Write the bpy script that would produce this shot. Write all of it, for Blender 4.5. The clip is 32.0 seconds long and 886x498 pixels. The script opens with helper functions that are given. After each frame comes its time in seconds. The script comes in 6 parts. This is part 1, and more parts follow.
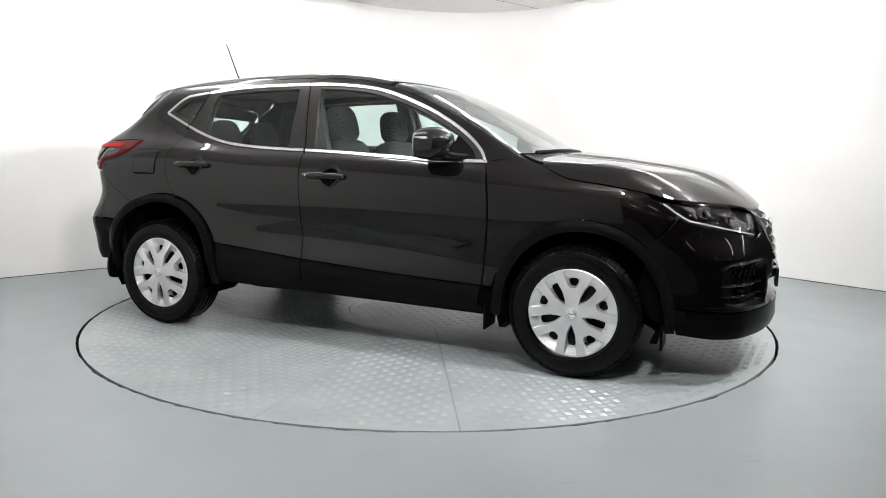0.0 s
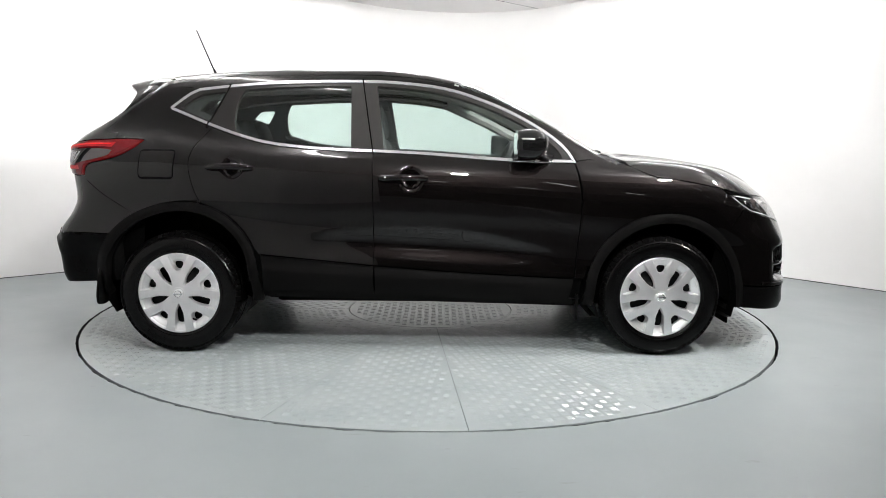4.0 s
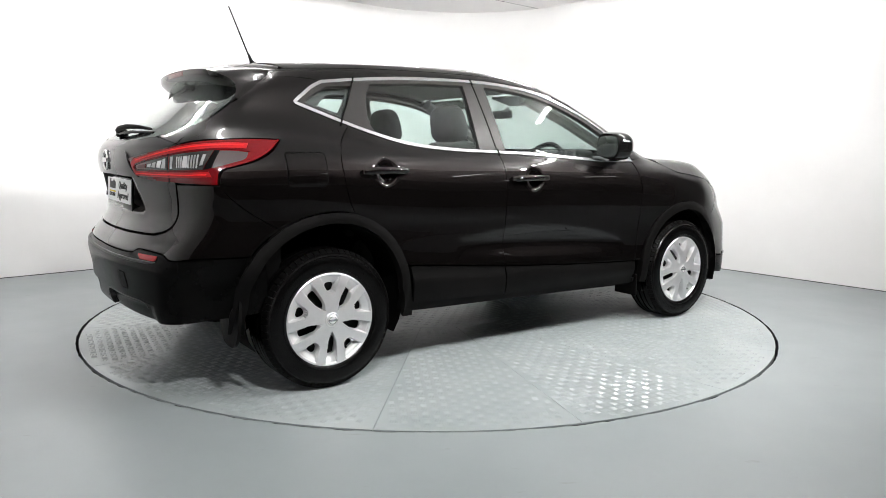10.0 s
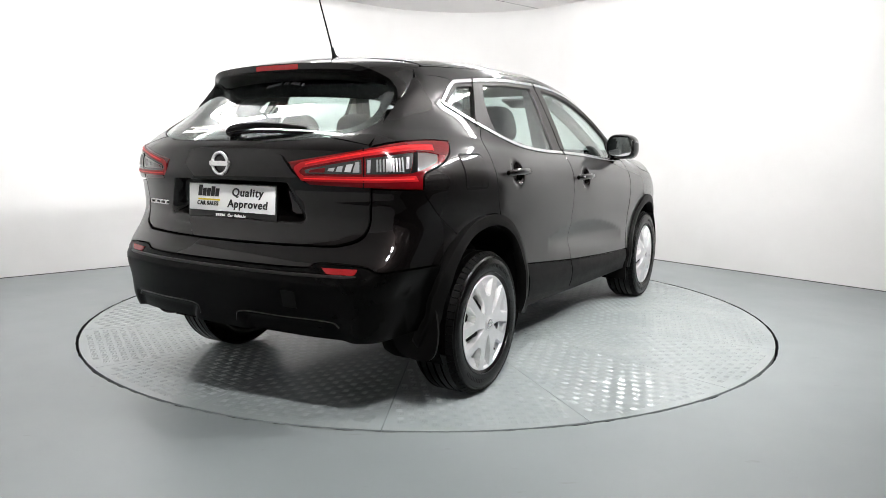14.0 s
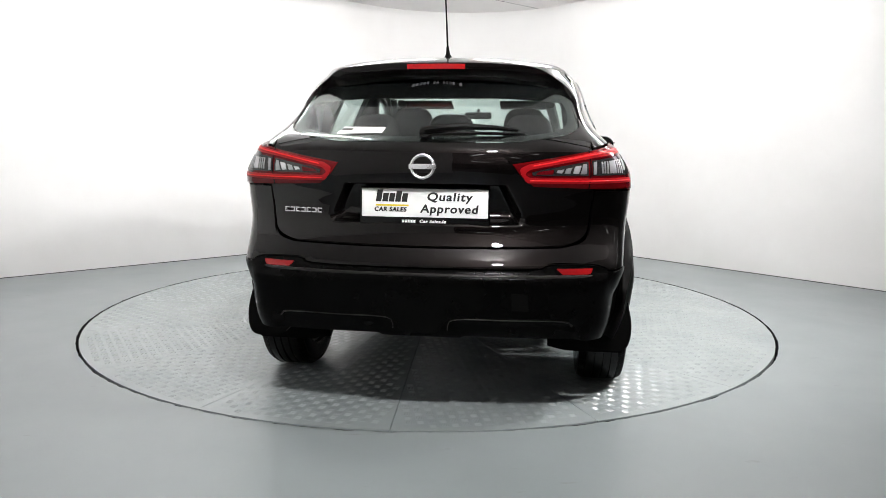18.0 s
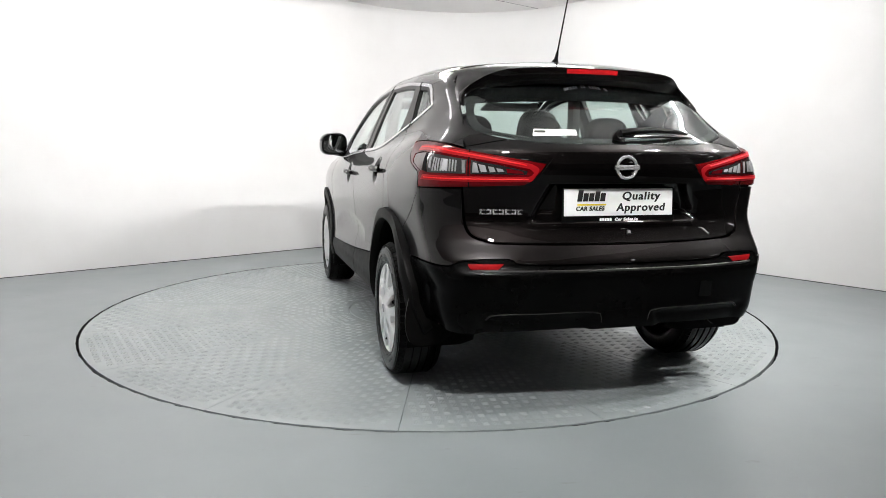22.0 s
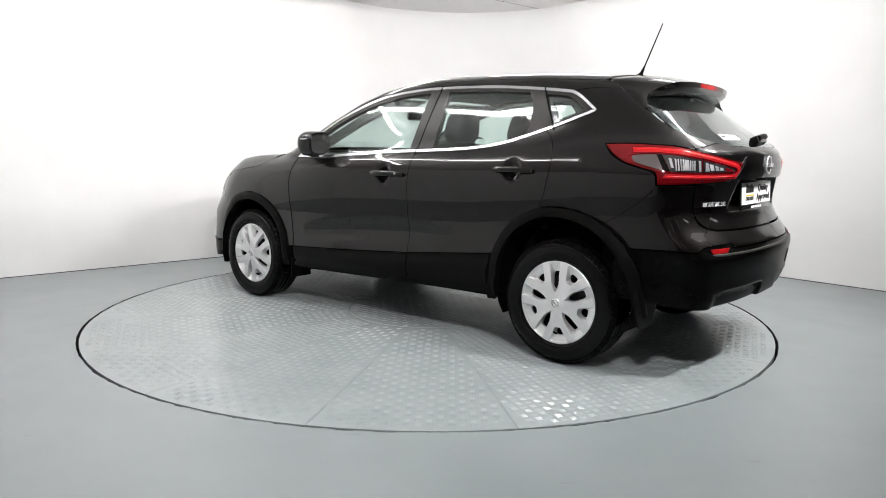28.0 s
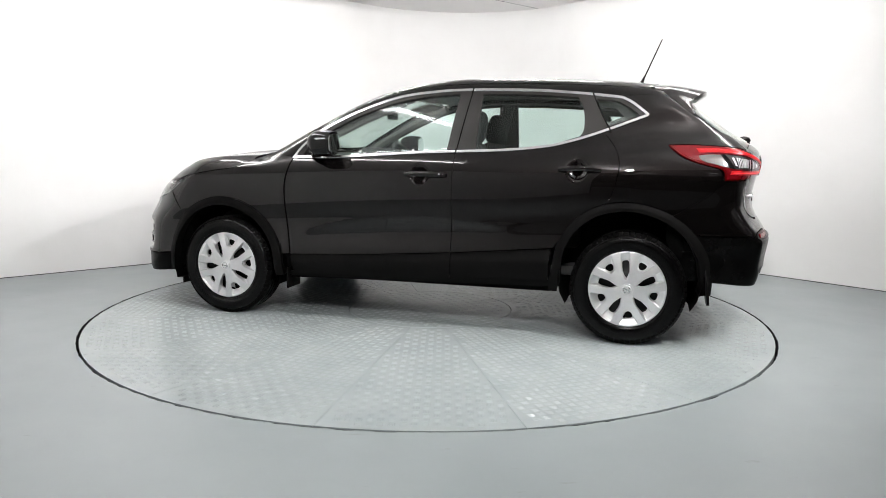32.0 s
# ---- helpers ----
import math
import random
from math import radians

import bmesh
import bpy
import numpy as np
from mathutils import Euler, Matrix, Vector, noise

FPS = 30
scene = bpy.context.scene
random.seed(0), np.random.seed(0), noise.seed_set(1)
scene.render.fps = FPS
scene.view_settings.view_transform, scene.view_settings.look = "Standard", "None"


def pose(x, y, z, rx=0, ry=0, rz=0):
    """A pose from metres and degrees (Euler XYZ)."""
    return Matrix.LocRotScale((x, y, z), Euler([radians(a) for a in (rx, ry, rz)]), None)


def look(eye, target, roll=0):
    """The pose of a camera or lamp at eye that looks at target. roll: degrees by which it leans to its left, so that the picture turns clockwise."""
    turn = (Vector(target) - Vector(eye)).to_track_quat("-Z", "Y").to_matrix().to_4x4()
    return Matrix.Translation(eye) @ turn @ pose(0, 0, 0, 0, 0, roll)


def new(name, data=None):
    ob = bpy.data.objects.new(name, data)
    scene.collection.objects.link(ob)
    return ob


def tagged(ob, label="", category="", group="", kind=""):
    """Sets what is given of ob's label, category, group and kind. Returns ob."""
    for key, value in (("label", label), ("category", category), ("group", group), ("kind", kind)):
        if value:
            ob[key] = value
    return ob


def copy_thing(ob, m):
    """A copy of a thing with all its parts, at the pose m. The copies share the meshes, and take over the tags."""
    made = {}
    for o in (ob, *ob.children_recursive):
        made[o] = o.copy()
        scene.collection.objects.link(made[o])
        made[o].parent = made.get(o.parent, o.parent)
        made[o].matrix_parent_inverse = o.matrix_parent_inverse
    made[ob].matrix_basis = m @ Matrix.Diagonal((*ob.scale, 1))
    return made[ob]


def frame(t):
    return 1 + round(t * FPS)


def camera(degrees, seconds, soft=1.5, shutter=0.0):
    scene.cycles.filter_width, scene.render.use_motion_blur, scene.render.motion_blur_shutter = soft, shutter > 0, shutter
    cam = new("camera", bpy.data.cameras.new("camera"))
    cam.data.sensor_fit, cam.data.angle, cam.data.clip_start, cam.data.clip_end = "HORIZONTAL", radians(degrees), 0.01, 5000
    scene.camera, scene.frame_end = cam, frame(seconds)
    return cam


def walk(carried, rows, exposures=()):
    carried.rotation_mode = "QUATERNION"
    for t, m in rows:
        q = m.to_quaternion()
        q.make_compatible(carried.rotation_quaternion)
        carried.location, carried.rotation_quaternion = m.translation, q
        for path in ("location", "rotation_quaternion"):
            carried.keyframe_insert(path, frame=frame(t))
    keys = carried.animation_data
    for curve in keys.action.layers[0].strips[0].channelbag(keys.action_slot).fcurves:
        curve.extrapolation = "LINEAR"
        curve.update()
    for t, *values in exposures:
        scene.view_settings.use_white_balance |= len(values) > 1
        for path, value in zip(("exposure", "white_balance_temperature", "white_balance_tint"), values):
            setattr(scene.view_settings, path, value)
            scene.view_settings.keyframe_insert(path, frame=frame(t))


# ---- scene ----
from mathutils.geometry import delaunay_2d_cdt

# ---------------------------------------------------------------- camera
cam = camera(63.87, 32.0, soft=0.7)
EYE = Vector((0.0, -4.998, 1.134))
AIM = EYE + Vector((0.01723, 0.98997, -0.14024))
walk(cam, [(0.0, look(EYE, AIM, 0.59)), (32.0, look(EYE, AIM, 0.59))], exposures=[(0.0, 0.38), (8.0, 0.42), (12.0, 0.35), (17.0, 0.27), (22.0, 0.17), (26.0, 0.18), (30.0, 0.24), (32.0, 0.25)])


def car_turn(t):
    """The heading of car and turntable, in degrees: 90 is straight away from the camera."""
    return 87.25 + 5.8443 * (t - 19.0)


# ---------------------------------------------------------------- world and lamps
CEIL = 2.76
world = bpy.data.worlds.new("world")
scene.world = world
world.use_nodes = True
world.node_tree.nodes["Background"].inputs[0].default_value = (0.9, 0.95, 1.0, 1)
world.node_tree.nodes["Background"].inputs[1].default_value = 0.02
scene.view_settings.exposure = 0.0

# two perpendicular walls of the photo bay and the rounded corner between them
CORNER = Vector((0.466, 4.527, 0))
DIR_L = Vector((-0.7597, -0.6503, 0))
DIR_R = Vector((0.6503, -0.7597, 0))
ROUND = 1.5

LEFT_LEN, RIGHT_LEN, RETURN_LEN = 7.5, 5.4, 7.0
# ceiling battens on four sides of the turntable, parallel to the walls: distances along the two walls, turn
NEAR_A, FAR_A, NEAR_B, FAR_B = 1.65, 4.88, 1.60, 6.30
BATTENS = [(a, NEAR_B, 1) for a in (2.75, 4.90)] + [(NEAR_A, b, 0) for b in (2.65, 4.75)] + [(FAR_A, b, 0) for b in (1.66, 3.20)]
# three strong floodlights on the open side, turned towards the turntable
FLOODS = [(a, FAR_B) for a in (1.50, 3.10, 5.60)]
# rows of short tubes under the ceiling of the hall
HALL_LIGHTS = [(a, b, 0) for b in (8.6, 11.2) for a in (-1.5, 0.9, 3.3, 5.7, 8.1)]
GLOW = 40.0
FLOOD_GLOW = 1080.0


def in_bay(a, b, z=0.0):
    """A point a metres along the left wall and b metres along the right wall from the corner."""
    return CORNER + DIR_L * a + DIR_R * b + Vector((0, 0, z))


def batten_pose(a, b, turn, z):
    d = DIR_R if turn == 0 else DIR_L
    return Matrix.Translation(in_bay(a, b, z)) @ Euler((0, 0, math.atan2(d.y, d.x))).to_matrix().to_4x4()


# ---------------------------------------------------------------- materials
def material(name, colour, rough=0.5, metal=0.0, coat=0.0, coat_rough=0.03, spec=0.5, transmission=0.0, ior=1.45, emit=None, emit_strength=0.0):
    m = bpy.data.materials.new(name)
    m.use_nodes = True
    b = m.node_tree.nodes["Principled BSDF"]
    b.inputs["Base Color"].default_value = (*colour, 1)
    b.inputs["Roughness"].default_value = rough
    b.inputs["Metallic"].default_value = metal
    b.inputs["Coat Weight"].default_value = coat
    b.inputs["Coat Roughness"].default_value = coat_rough
    b.inputs["Specular IOR Level"].default_value = spec
    b.inputs["Transmission Weight"].default_value = transmission
    b.inputs["IOR"].default_value = ior
    if emit:
        b.inputs["Emission Color"].default_value = (*emit, 1)
        b.inputs["Emission Strength"].default_value = emit_strength
    return m


def node(m, kind, **values):
    n = m.node_tree.nodes.new(kind)
    for k, v in values.items():
        n.inputs[k.replace("_", " ")].default_value = v
    return n


def wire(m, a, out, b, inp):
    m.node_tree.links.new(a.outputs[out], b.inputs[inp])


def bsdf(m):
    return m.node_tree.nodes["Principled BSDF"]


def ramp(m, source, out, stops):
    r = m.node_tree.nodes.new("ShaderNodeValToRGB")
    els = r.color_ramp.elements
    while len(els) < len(stops):
        els.new(0.5)
    for e, (pos, c) in zip(els, stops):
        e.position = pos
        e.color = (*c, 1) if len(c) == 3 else c
    wire(m, source, out, r, "Fac")
    return r


def mottled(m, scale, low, high, coords="Object", detail=6, rough=None, bump=0.0, bump_scale=60.0, bump_distance=0.002, contrast=(0.35, 0.65)):
    """Two-scale colour variation, optional roughness variation and fine relief."""
    tc = m.node_tree.nodes.new("ShaderNodeTexCoord")
    n = node(m, "ShaderNodeTexNoise", Scale=scale, Detail=detail, Roughness=0.6)
    wire(m, tc, coords, n, "Vector")
    r = ramp(m, n, "Fac", [(contrast[0], low), (contrast[1], high)])
    wire(m, r, "Color", bsdf(m), "Base Color")
    if rough:
        rr = m.node_tree.nodes.new("ShaderNodeMapRange")
        rr.inputs["To Min"].default_value, rr.inputs["To Max"].default_value = rough
        n2 = node(m, "ShaderNodeTexNoise", Scale=scale * 3.7, Detail=5.0)
        wire(m, tc, coords, n2, "Vector")
        wire(m, n2, "Fac", rr, "Value")
        wire(m, rr, "Result", bsdf(m), "Roughness")
    if bump:
        n3 = node(m, "ShaderNodeTexNoise", Scale=bump_scale, Detail=4.0)
        wire(m, tc, coords, n3, "Vector")
        bp = node(m, "ShaderNodeBump", Strength=bump, Distance=bump_distance)
        wire(m, n3, "Fac", bp, "Height")
        wire(m, bp, "Normal", bsdf(m), "Normal")
    return m


M_WALL = mottled(material("wall_paint", (0.8, 0.8, 0.8), 0.6), 1.3, (0.75, 0.742, 0.735), (0.79, 0.785, 0.78), bump=0.15, bump_scale=45, bump_distance=0.003)
M_CEIL = mottled(material("ceiling_board", (0.7, 0.7, 0.7), 0.8), 2.0, (0.82, 0.80, 0.80), (0.85, 0.83, 0.83), bump=0.1)
M_FLOOR = mottled(material("floor_paint", (0.3, 0.36, 0.37), 0.3), 0.9, (0.222, 0.250, 0.255), (0.268, 0.295, 0.300), rough=(0.30, 0.44), bump=0.05, bump_scale=14, bump_distance=0.003, contrast=(0.2, 0.8))

def scuffed(m, scale, colour, share, amount):
    """Short rubbed marks and specks over a painted ground."""
    old = bsdf(m).inputs["Base Color"].links[0].from_node
    tc = m.node_tree.nodes.new("ShaderNodeTexCoord")
    last = old
    for turn, along, across, cut in ((0.7, 1.4, 4.5, share), (2.5, 1.6, 5.0, share + 0.01), (0.0, 9.0, 9.0, share + 0.03)):
        mp = m.node_tree.nodes.new("ShaderNodeMapping")
        mp.inputs["Rotation"].default_value = (0, 0, turn)
        mp.inputs["Scale"].default_value = (scale * along, scale * across, scale)
        wire(m, tc, "Object", mp, "Vector")
        n = node(m, "ShaderNodeTexNoise", Scale=1.0, Detail=5.0, Roughness=0.55)
        wire(m, mp, "Vector", n, "Vector")
        mask = ramp(m, n, "Fac", [(cut, (0, 0, 0)), (cut + 0.05, (amount, amount, amount))])
        mix = m.node_tree.nodes.new("ShaderNodeMixRGB")
        mix.inputs["Color2"].default_value = (*colour, 1)
        wire(m, mask, "Color", mix, "Fac")
        wire(m, last, "Color", mix, "Color1")
        last = mix
    wire(m, last, "Color", bsdf(m), "Base Color")
    return m


scuffed(M_FLOOR, 3.4, (0.15, 0.155, 0.15), 0.685, 0.32)
M_TABLE = mottled(material("turntable_paint", (0.3, 0.36, 0.37), 0.3, spec=0.52), 2.2, (0.288, 0.320, 0.327), (0.327, 0.359, 0.365), rough=(0.20, 0.29))

M_JOINT = mottled(material("wall_sealant", (0.06, 0.06, 0.06), 0.7), 5.0, (0.02, 0.02, 0.02), (0.14, 0.14, 0.14))
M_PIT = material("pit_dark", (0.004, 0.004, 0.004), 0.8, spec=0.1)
# the hall's lack of light is put into this dark colour
M_HALL = mottled(material("hall_unlit_colour", (0.04, 0.04, 0.04), 0.8), 1.0, (0.025, 0.025, 0.025), (0.045, 0.044, 0.042))
M_TUBE = material("tube_glow", (0.9, 0.9, 0.9), 0.4, emit=(1.0, 0.99, 0.985), emit_strength=GLOW)
M_TUBE_DIM = material("dim_tube_glow", (0.9, 0.9, 0.9), 0.4, emit=(1.0, 0.985, 0.98), emit_strength=GLOW * 0.60)
M_TUBE_MID = material("mid_tube_glow", (0.9, 0.9, 0.9), 0.4, emit=(1.0, 0.985, 0.98), emit_strength=GLOW * 0.85)
M_FLOOD = material("flood_glow", (0.9, 0.9, 0.9), 0.4, emit=(1.0, 0.985, 0.97), emit_strength=FLOOD_GLOW)
M_TUBE_HALL = material("hall_tube_glow", (0.9, 0.9, 0.9), 0.4, emit=(1.0, 0.99, 0.985), emit_strength=8.0)
M_WHITEMETAL = material("white_metal", (0.75, 0.75, 0.75), 0.4)

M_PAINT = material("black_metallic_paint", (0.0053, 0.0043, 0.0042), 0.40, metal=0.85, spec=0.01, coat=1.0, coat_rough=0.012)
bsdf(M_PAINT).inputs["Coat IOR"].default_value = 1.43
M_HEADLAMP = material("headlamp_reflector", (0.16, 0.16, 0.17), 0.22, metal=0.75, coat=0.3)
M_CLAD = mottled(material("grained_black_plastic", (0.002, 0.002, 0.002), 0.5, spec=0.09), 6.0, (0.0016, 0.0015, 0.0015), (0.0028, 0.0026, 0.0025), rough=(0.40, 0.52), bump=0.25, bump_scale=900, bump_distance=0.0005)
M_SATIN = mottled(material("satin_black_plastic", (0.0008, 0.0008, 0.0008), 0.3, spec=0.07), 6.0, (0.0012, 0.0012, 0.0012), (0.0022, 0.0021, 0.0020), rough=(0.18, 0.28), bump=0.10, bump_scale=900, bump_distance=0.0004)
M_MIRROR = material("mirror_silver", (0.85, 0.87, 0.87), 0.01, metal=1.0)
M_GREYINK = material("grey_ink", (0.35, 0.37, 0.40), 0.5)
M_FAINT = material("faint_ink", (0.05, 0.05, 0.055), 0.5)
M_LENS = material("lamp_lens", (0.97, 0.97, 0.97), 0.0, transmission=1.0, ior=1.3)
M_REDGUIDE = material("dark_red_lens", (0.095, 0.002, 0.004), 0.10, coat=0.35, spec=0.3)
M_REDLINE = material("bright_red_guide", (0.30, 0.005, 0.008), 0.30, coat=0.06, spec=0.2)
M_SHELL = material("seam_black", (0.001, 0.001, 0.001), 0.7, spec=0.06)
M_GLOSSBLACK = material("gloss_black_trim", (0.004, 0.004, 0.004), 0.08, spec=0.3, coat=0.25)
M_PILLAR = mottled(material("satin_black_film", (0.012, 0.011, 0.010), 0.36, spec=0.35), 8.0, (0.010, 0.0090, 0.0086), (0.014, 0.0126, 0.012), rough=(0.32, 0.42))
M_CHROME = material("satin_chrome", (0.66, 0.66, 0.67), 0.25, metal=1.0)
M_LETTER = material("bright_letter_chrome", (0.80, 0.80, 0.81), 0.22, metal=0.75)
M_GLASS = material("tinted_glass", (0.78, 0.88, 0.85), 0.0, transmission=1.0, ior=1.38)
M_TYRE = mottled(material("tyre_rubber", (0.002, 0.002, 0.002), 0.5, spec=0.22), 9.0, (0.0008, 0.0008, 0.0008), (0.0018, 0.0017, 0.0017), rough=(0.16, 0.30), bump=0.08, bump_scale=300, bump_distance=0.0006)
M_TREAD = mottled(material("tread_rubber", (0.002, 0.002, 0.002), 0.6, spec=0.06), 9.0, (0.0008, 0.0008, 0.0008), (0.0018, 0.0017, 0.0017), rough=(0.50, 0.65))
M_COVER = mottled(material("silver_wheel_paint", (0.7, 0.7, 0.7), 0.3, metal=0.8, coat=0.2), 14.0, (0.69, 0.69, 0.695), (0.75, 0.75, 0.755), rough=(0.30, 0.42))
M_STEEL = mottled(material("dark_steel", (0.03, 0.03, 0.03), 0.5, metal=0.6), 12.0, (0.02, 0.019, 0.018), (0.05, 0.045, 0.04))
M_RIMBLACK = mottled(material("black_rim_paint", (0.006, 0.006, 0.006), 0.4, spec=0.3), 14.0, (0.004, 0.004, 0.004), (0.009, 0.008, 0.008))
M_RED = material("red_lens", (0.11, 0.002, 0.003), 0.10, coat=0.3)
M_REDCORE = material("red_light_core", (0.75, 0.020, 0.022), 0.35, spec=0.2)
M_REDBRIGHT = material("red_reflector", (0.26, 0.006, 0.008), 0.2, coat=0.2)
M_SMOKE = material("smoked_lens", (0.055, 0.045, 0.045), 0.20, coat=0.5)
M_LAMPDARK = material("dark_lamp_bowl", (0.022, 0.021, 0.021), 0.18, metal=0.2, coat=0.6)
M_LAMPRIB = material("smoked_reflector", (0.30, 0.30, 0.31), 0.32, metal=0.5)
M_LAMPCLEAR = material("clear_reflector", (0.62, 0.62, 0.64), 0.20, metal=0.55, coat=0.3)
M_INTERIOR = mottled(material("interior_plastic", (0.03, 0.03, 0.031), 0.6), 20.0, (0.014, 0.014, 0.0145), (0.022, 0.022, 0.0225))
M_FABRIC = mottled(material("seat_fabric", (0.025, 0.025, 0.026), 0.9), 40.0, (0.008, 0.008, 0.0085), (0.012, 0.012, 0.0125), bump=0.12, bump_scale=160, bump_distance=0.001)
M_LINING = mottled(material("grey_headlining", (0.12, 0.118, 0.112), 0.9), 30.0, (0.105, 0.102, 0.098), (0.135, 0.131, 0.126))
M_WHITE = material("white_plate", (0.88, 0.88, 0.87), 0.35)
M_INK = material("black_ink", (0.01, 0.01, 0.01), 0.5)
M_YELLOW = material("yellow_ink", (0.75, 0.58, 0.03), 0.5)


# ---------------------------------------------------------------- mesh helpers
def link_part(name, me, mat, parent=None, label=""):
    me.materials.append(mat)
    ob = new(name, me)
    if parent is not None:
        ob.parent = parent
    if label:
        tagged(ob, label)
    return ob


def part(name, bm, mat, parent=None, label="", smooth=True):
    """Links a bmesh as one mesh object under a thing or a part."""
    bmesh.ops.recalc_face_normals(bm, faces=bm.faces)
    me = bpy.data.meshes.new(name)
    for f in bm.faces:
        f.smooth = smooth
    bm.to_mesh(me)
    bm.free()
    if smooth:
        me.set_sharp_from_angle(angle=radians(38))
    return link_part(name, me, mat, parent, label)


def box(bm, lo, hi, bevel=0.0, m=None, seg=2):
    c = [(a + b) / 2 for a, b in zip(lo, hi)]
    s = [b - a for a, b in zip(lo, hi)]
    mat = Matrix.Translation(c) @ Matrix.Diagonal((*s, 1))
    g = bmesh.ops.create_cube(bm, size=1, matrix=(m @ mat) if m is not None else mat)
    if bevel:
        es = list({e for v in g["verts"] for e in v.link_edges})
        bmesh.ops.bevel(bm, geom=es, offset=bevel, segments=seg, profile=0.6, affect="EDGES")
    return bm


def tube(bm, pts, r, seg=8, closed=False):
    """A round bar along points; r is a number or one per point."""
    pts = [Vector(p) for p in pts]
    n = len(pts)
    rings = []
    up = Vector((0.0123, 0.017, 1))
    for i, p in enumerate(pts):
        a = pts[(i - 1) % n] if (i or closed) else p
        b = pts[(i + 1) % n] if (i < n - 1 or closed) else p
        d = (b - a).normalized()
        s = d.cross(up)
        if s.length < 1e-3:
            s = d.cross(Vector((1, 0, 0)))
        s.normalize()
        u = s.cross(d)
        rr = r[i] if isinstance(r, (list, tuple)) else r
        rings.append([bm.verts.new(p + (s * math.cos(k * math.tau / seg) + u * math.sin(k * math.tau / seg)) * rr) for k in range(seg)])
    for i in range(n if closed else n - 1):
        a, b = rings[i], rings[(i + 1) % n]
        for k in range(seg):
            bm.faces.new((a[k], a[(k + 1) % seg], b[(k + 1) % seg], b[k]))
    if not closed:
        bm.faces.new(rings[0])
        bm.faces.new(rings[-1])
    return bm


def lathe(bm, prof, seg=48, m=None, closed=False):
    """Turns a profile of (radius, height) about the z axis."""
    rings = []
    for r, z in prof:
        ring = []
        for k in range(seg):
            a = k * math.tau / seg
            v = Vector((r * math.cos(a), r * math.sin(a), z))
            ring.append(bm.verts.new(m @ v if m is not None else v))
        rings.append(ring)
    n = len(prof)
    for i in range(n if closed else n - 1):
        a, b = rings[i], rings[(i + 1) % n]
        for k in range(seg):
            bm.faces.new((a[k], a[(k + 1) % seg], b[(k + 1) % seg], b[k]))
    return rings


def prism(bm, outline2d, lo, hi, m=None):
    """A flat outline (x, y) given thickness from z=lo to z=hi."""
    a = [bm.verts.new((m @ Vector((x, y, lo))) if m is not None else (x, y, lo)) for x, y in outline2d]
    b = [bm.verts.new((m @ Vector((x, y, hi))) if m is not None else (x, y, hi)) for x, y in outline2d]
    n = len(a)
    bm.faces.new(a[::-1])
    bm.faces.new(b)
    for i in range(n):
        j = (i + 1) % n
        bm.faces.new((a[i], a[j], b[j], b[i]))


# ---------------------------------------------------------------- the photo bay
def wall_line(extent):
    """The plan line of the two walls with the rounded corner, from the end of the left wall to the end of the right one."""
    pts = [CORNER + DIR_L * extent, CORNER + DIR_L * ROUND]
    centre = CORNER + (DIR_L + DIR_R) * ROUND
    for k in range(1, 24):
        a = k / 24 * math.pi / 2
        pts.append(centre - DIR_R * ROUND * math.cos(a) - DIR_L * ROUND * math.sin(a))
    return pts + [CORNER + DIR_R * ROUND, CORNER + DIR_R * extent]


def wall_strip(bm, pts, z0, z1, thick):
    """A wall along plan points; its thickness goes to the outside of the bay."""
    n = len(pts)
    outs = []
    for i, p in enumerate(pts):
        d = (pts[min(i + 1, n - 1)] - pts[max(i - 1, 0)]).normalized()
        outs.append(p + Vector((-d.y, d.x, 0)) * thick)
    rows = [[bm.verts.new((q.x, q.y, z)) for q in line] for line, z in ((pts, z0), (pts, z1), (outs, z1), (outs, z0))]
    for a, b in zip(rows, rows[1:] + rows[:1]):
        for i in range(n - 1):
            bm.faces.new((a[i], a[i + 1], b[i + 1], b[i]))
    for i in (0, n - 1):
        bm.faces.new([r[i] for r in rows])


bm = bmesh.new()
line = wall_line(1)
line = [in_bay(LEFT_LEN, RETURN_LEN), in_bay(LEFT_LEN, 0), *line[1:-1], in_bay(0, RIGHT_LEN)]
wall_strip(bm, line, 0.0, CEIL, 0.12)
tagged(part("wall_bay", bm, M_WALL), "white painted photo bay wall with a rounded corner", "wall", kind="structure")


def slab(name, a0, a1, b0, b1, z0, z1, mat):
    bm = bmesh.new()
    bmesh.ops.create_cube(bm, size=1)
    for v in bm.verts:
        q = in_bay(a0 + (v.co.x + 0.5) * (a1 - a0), b0 + (v.co.y + 0.5) * (b1 - b0))
        v.co = (q.x, q.y, z0 + (v.co.z + 0.5) * (z1 - z0))
    return part(name, bm, mat, smooth=False)


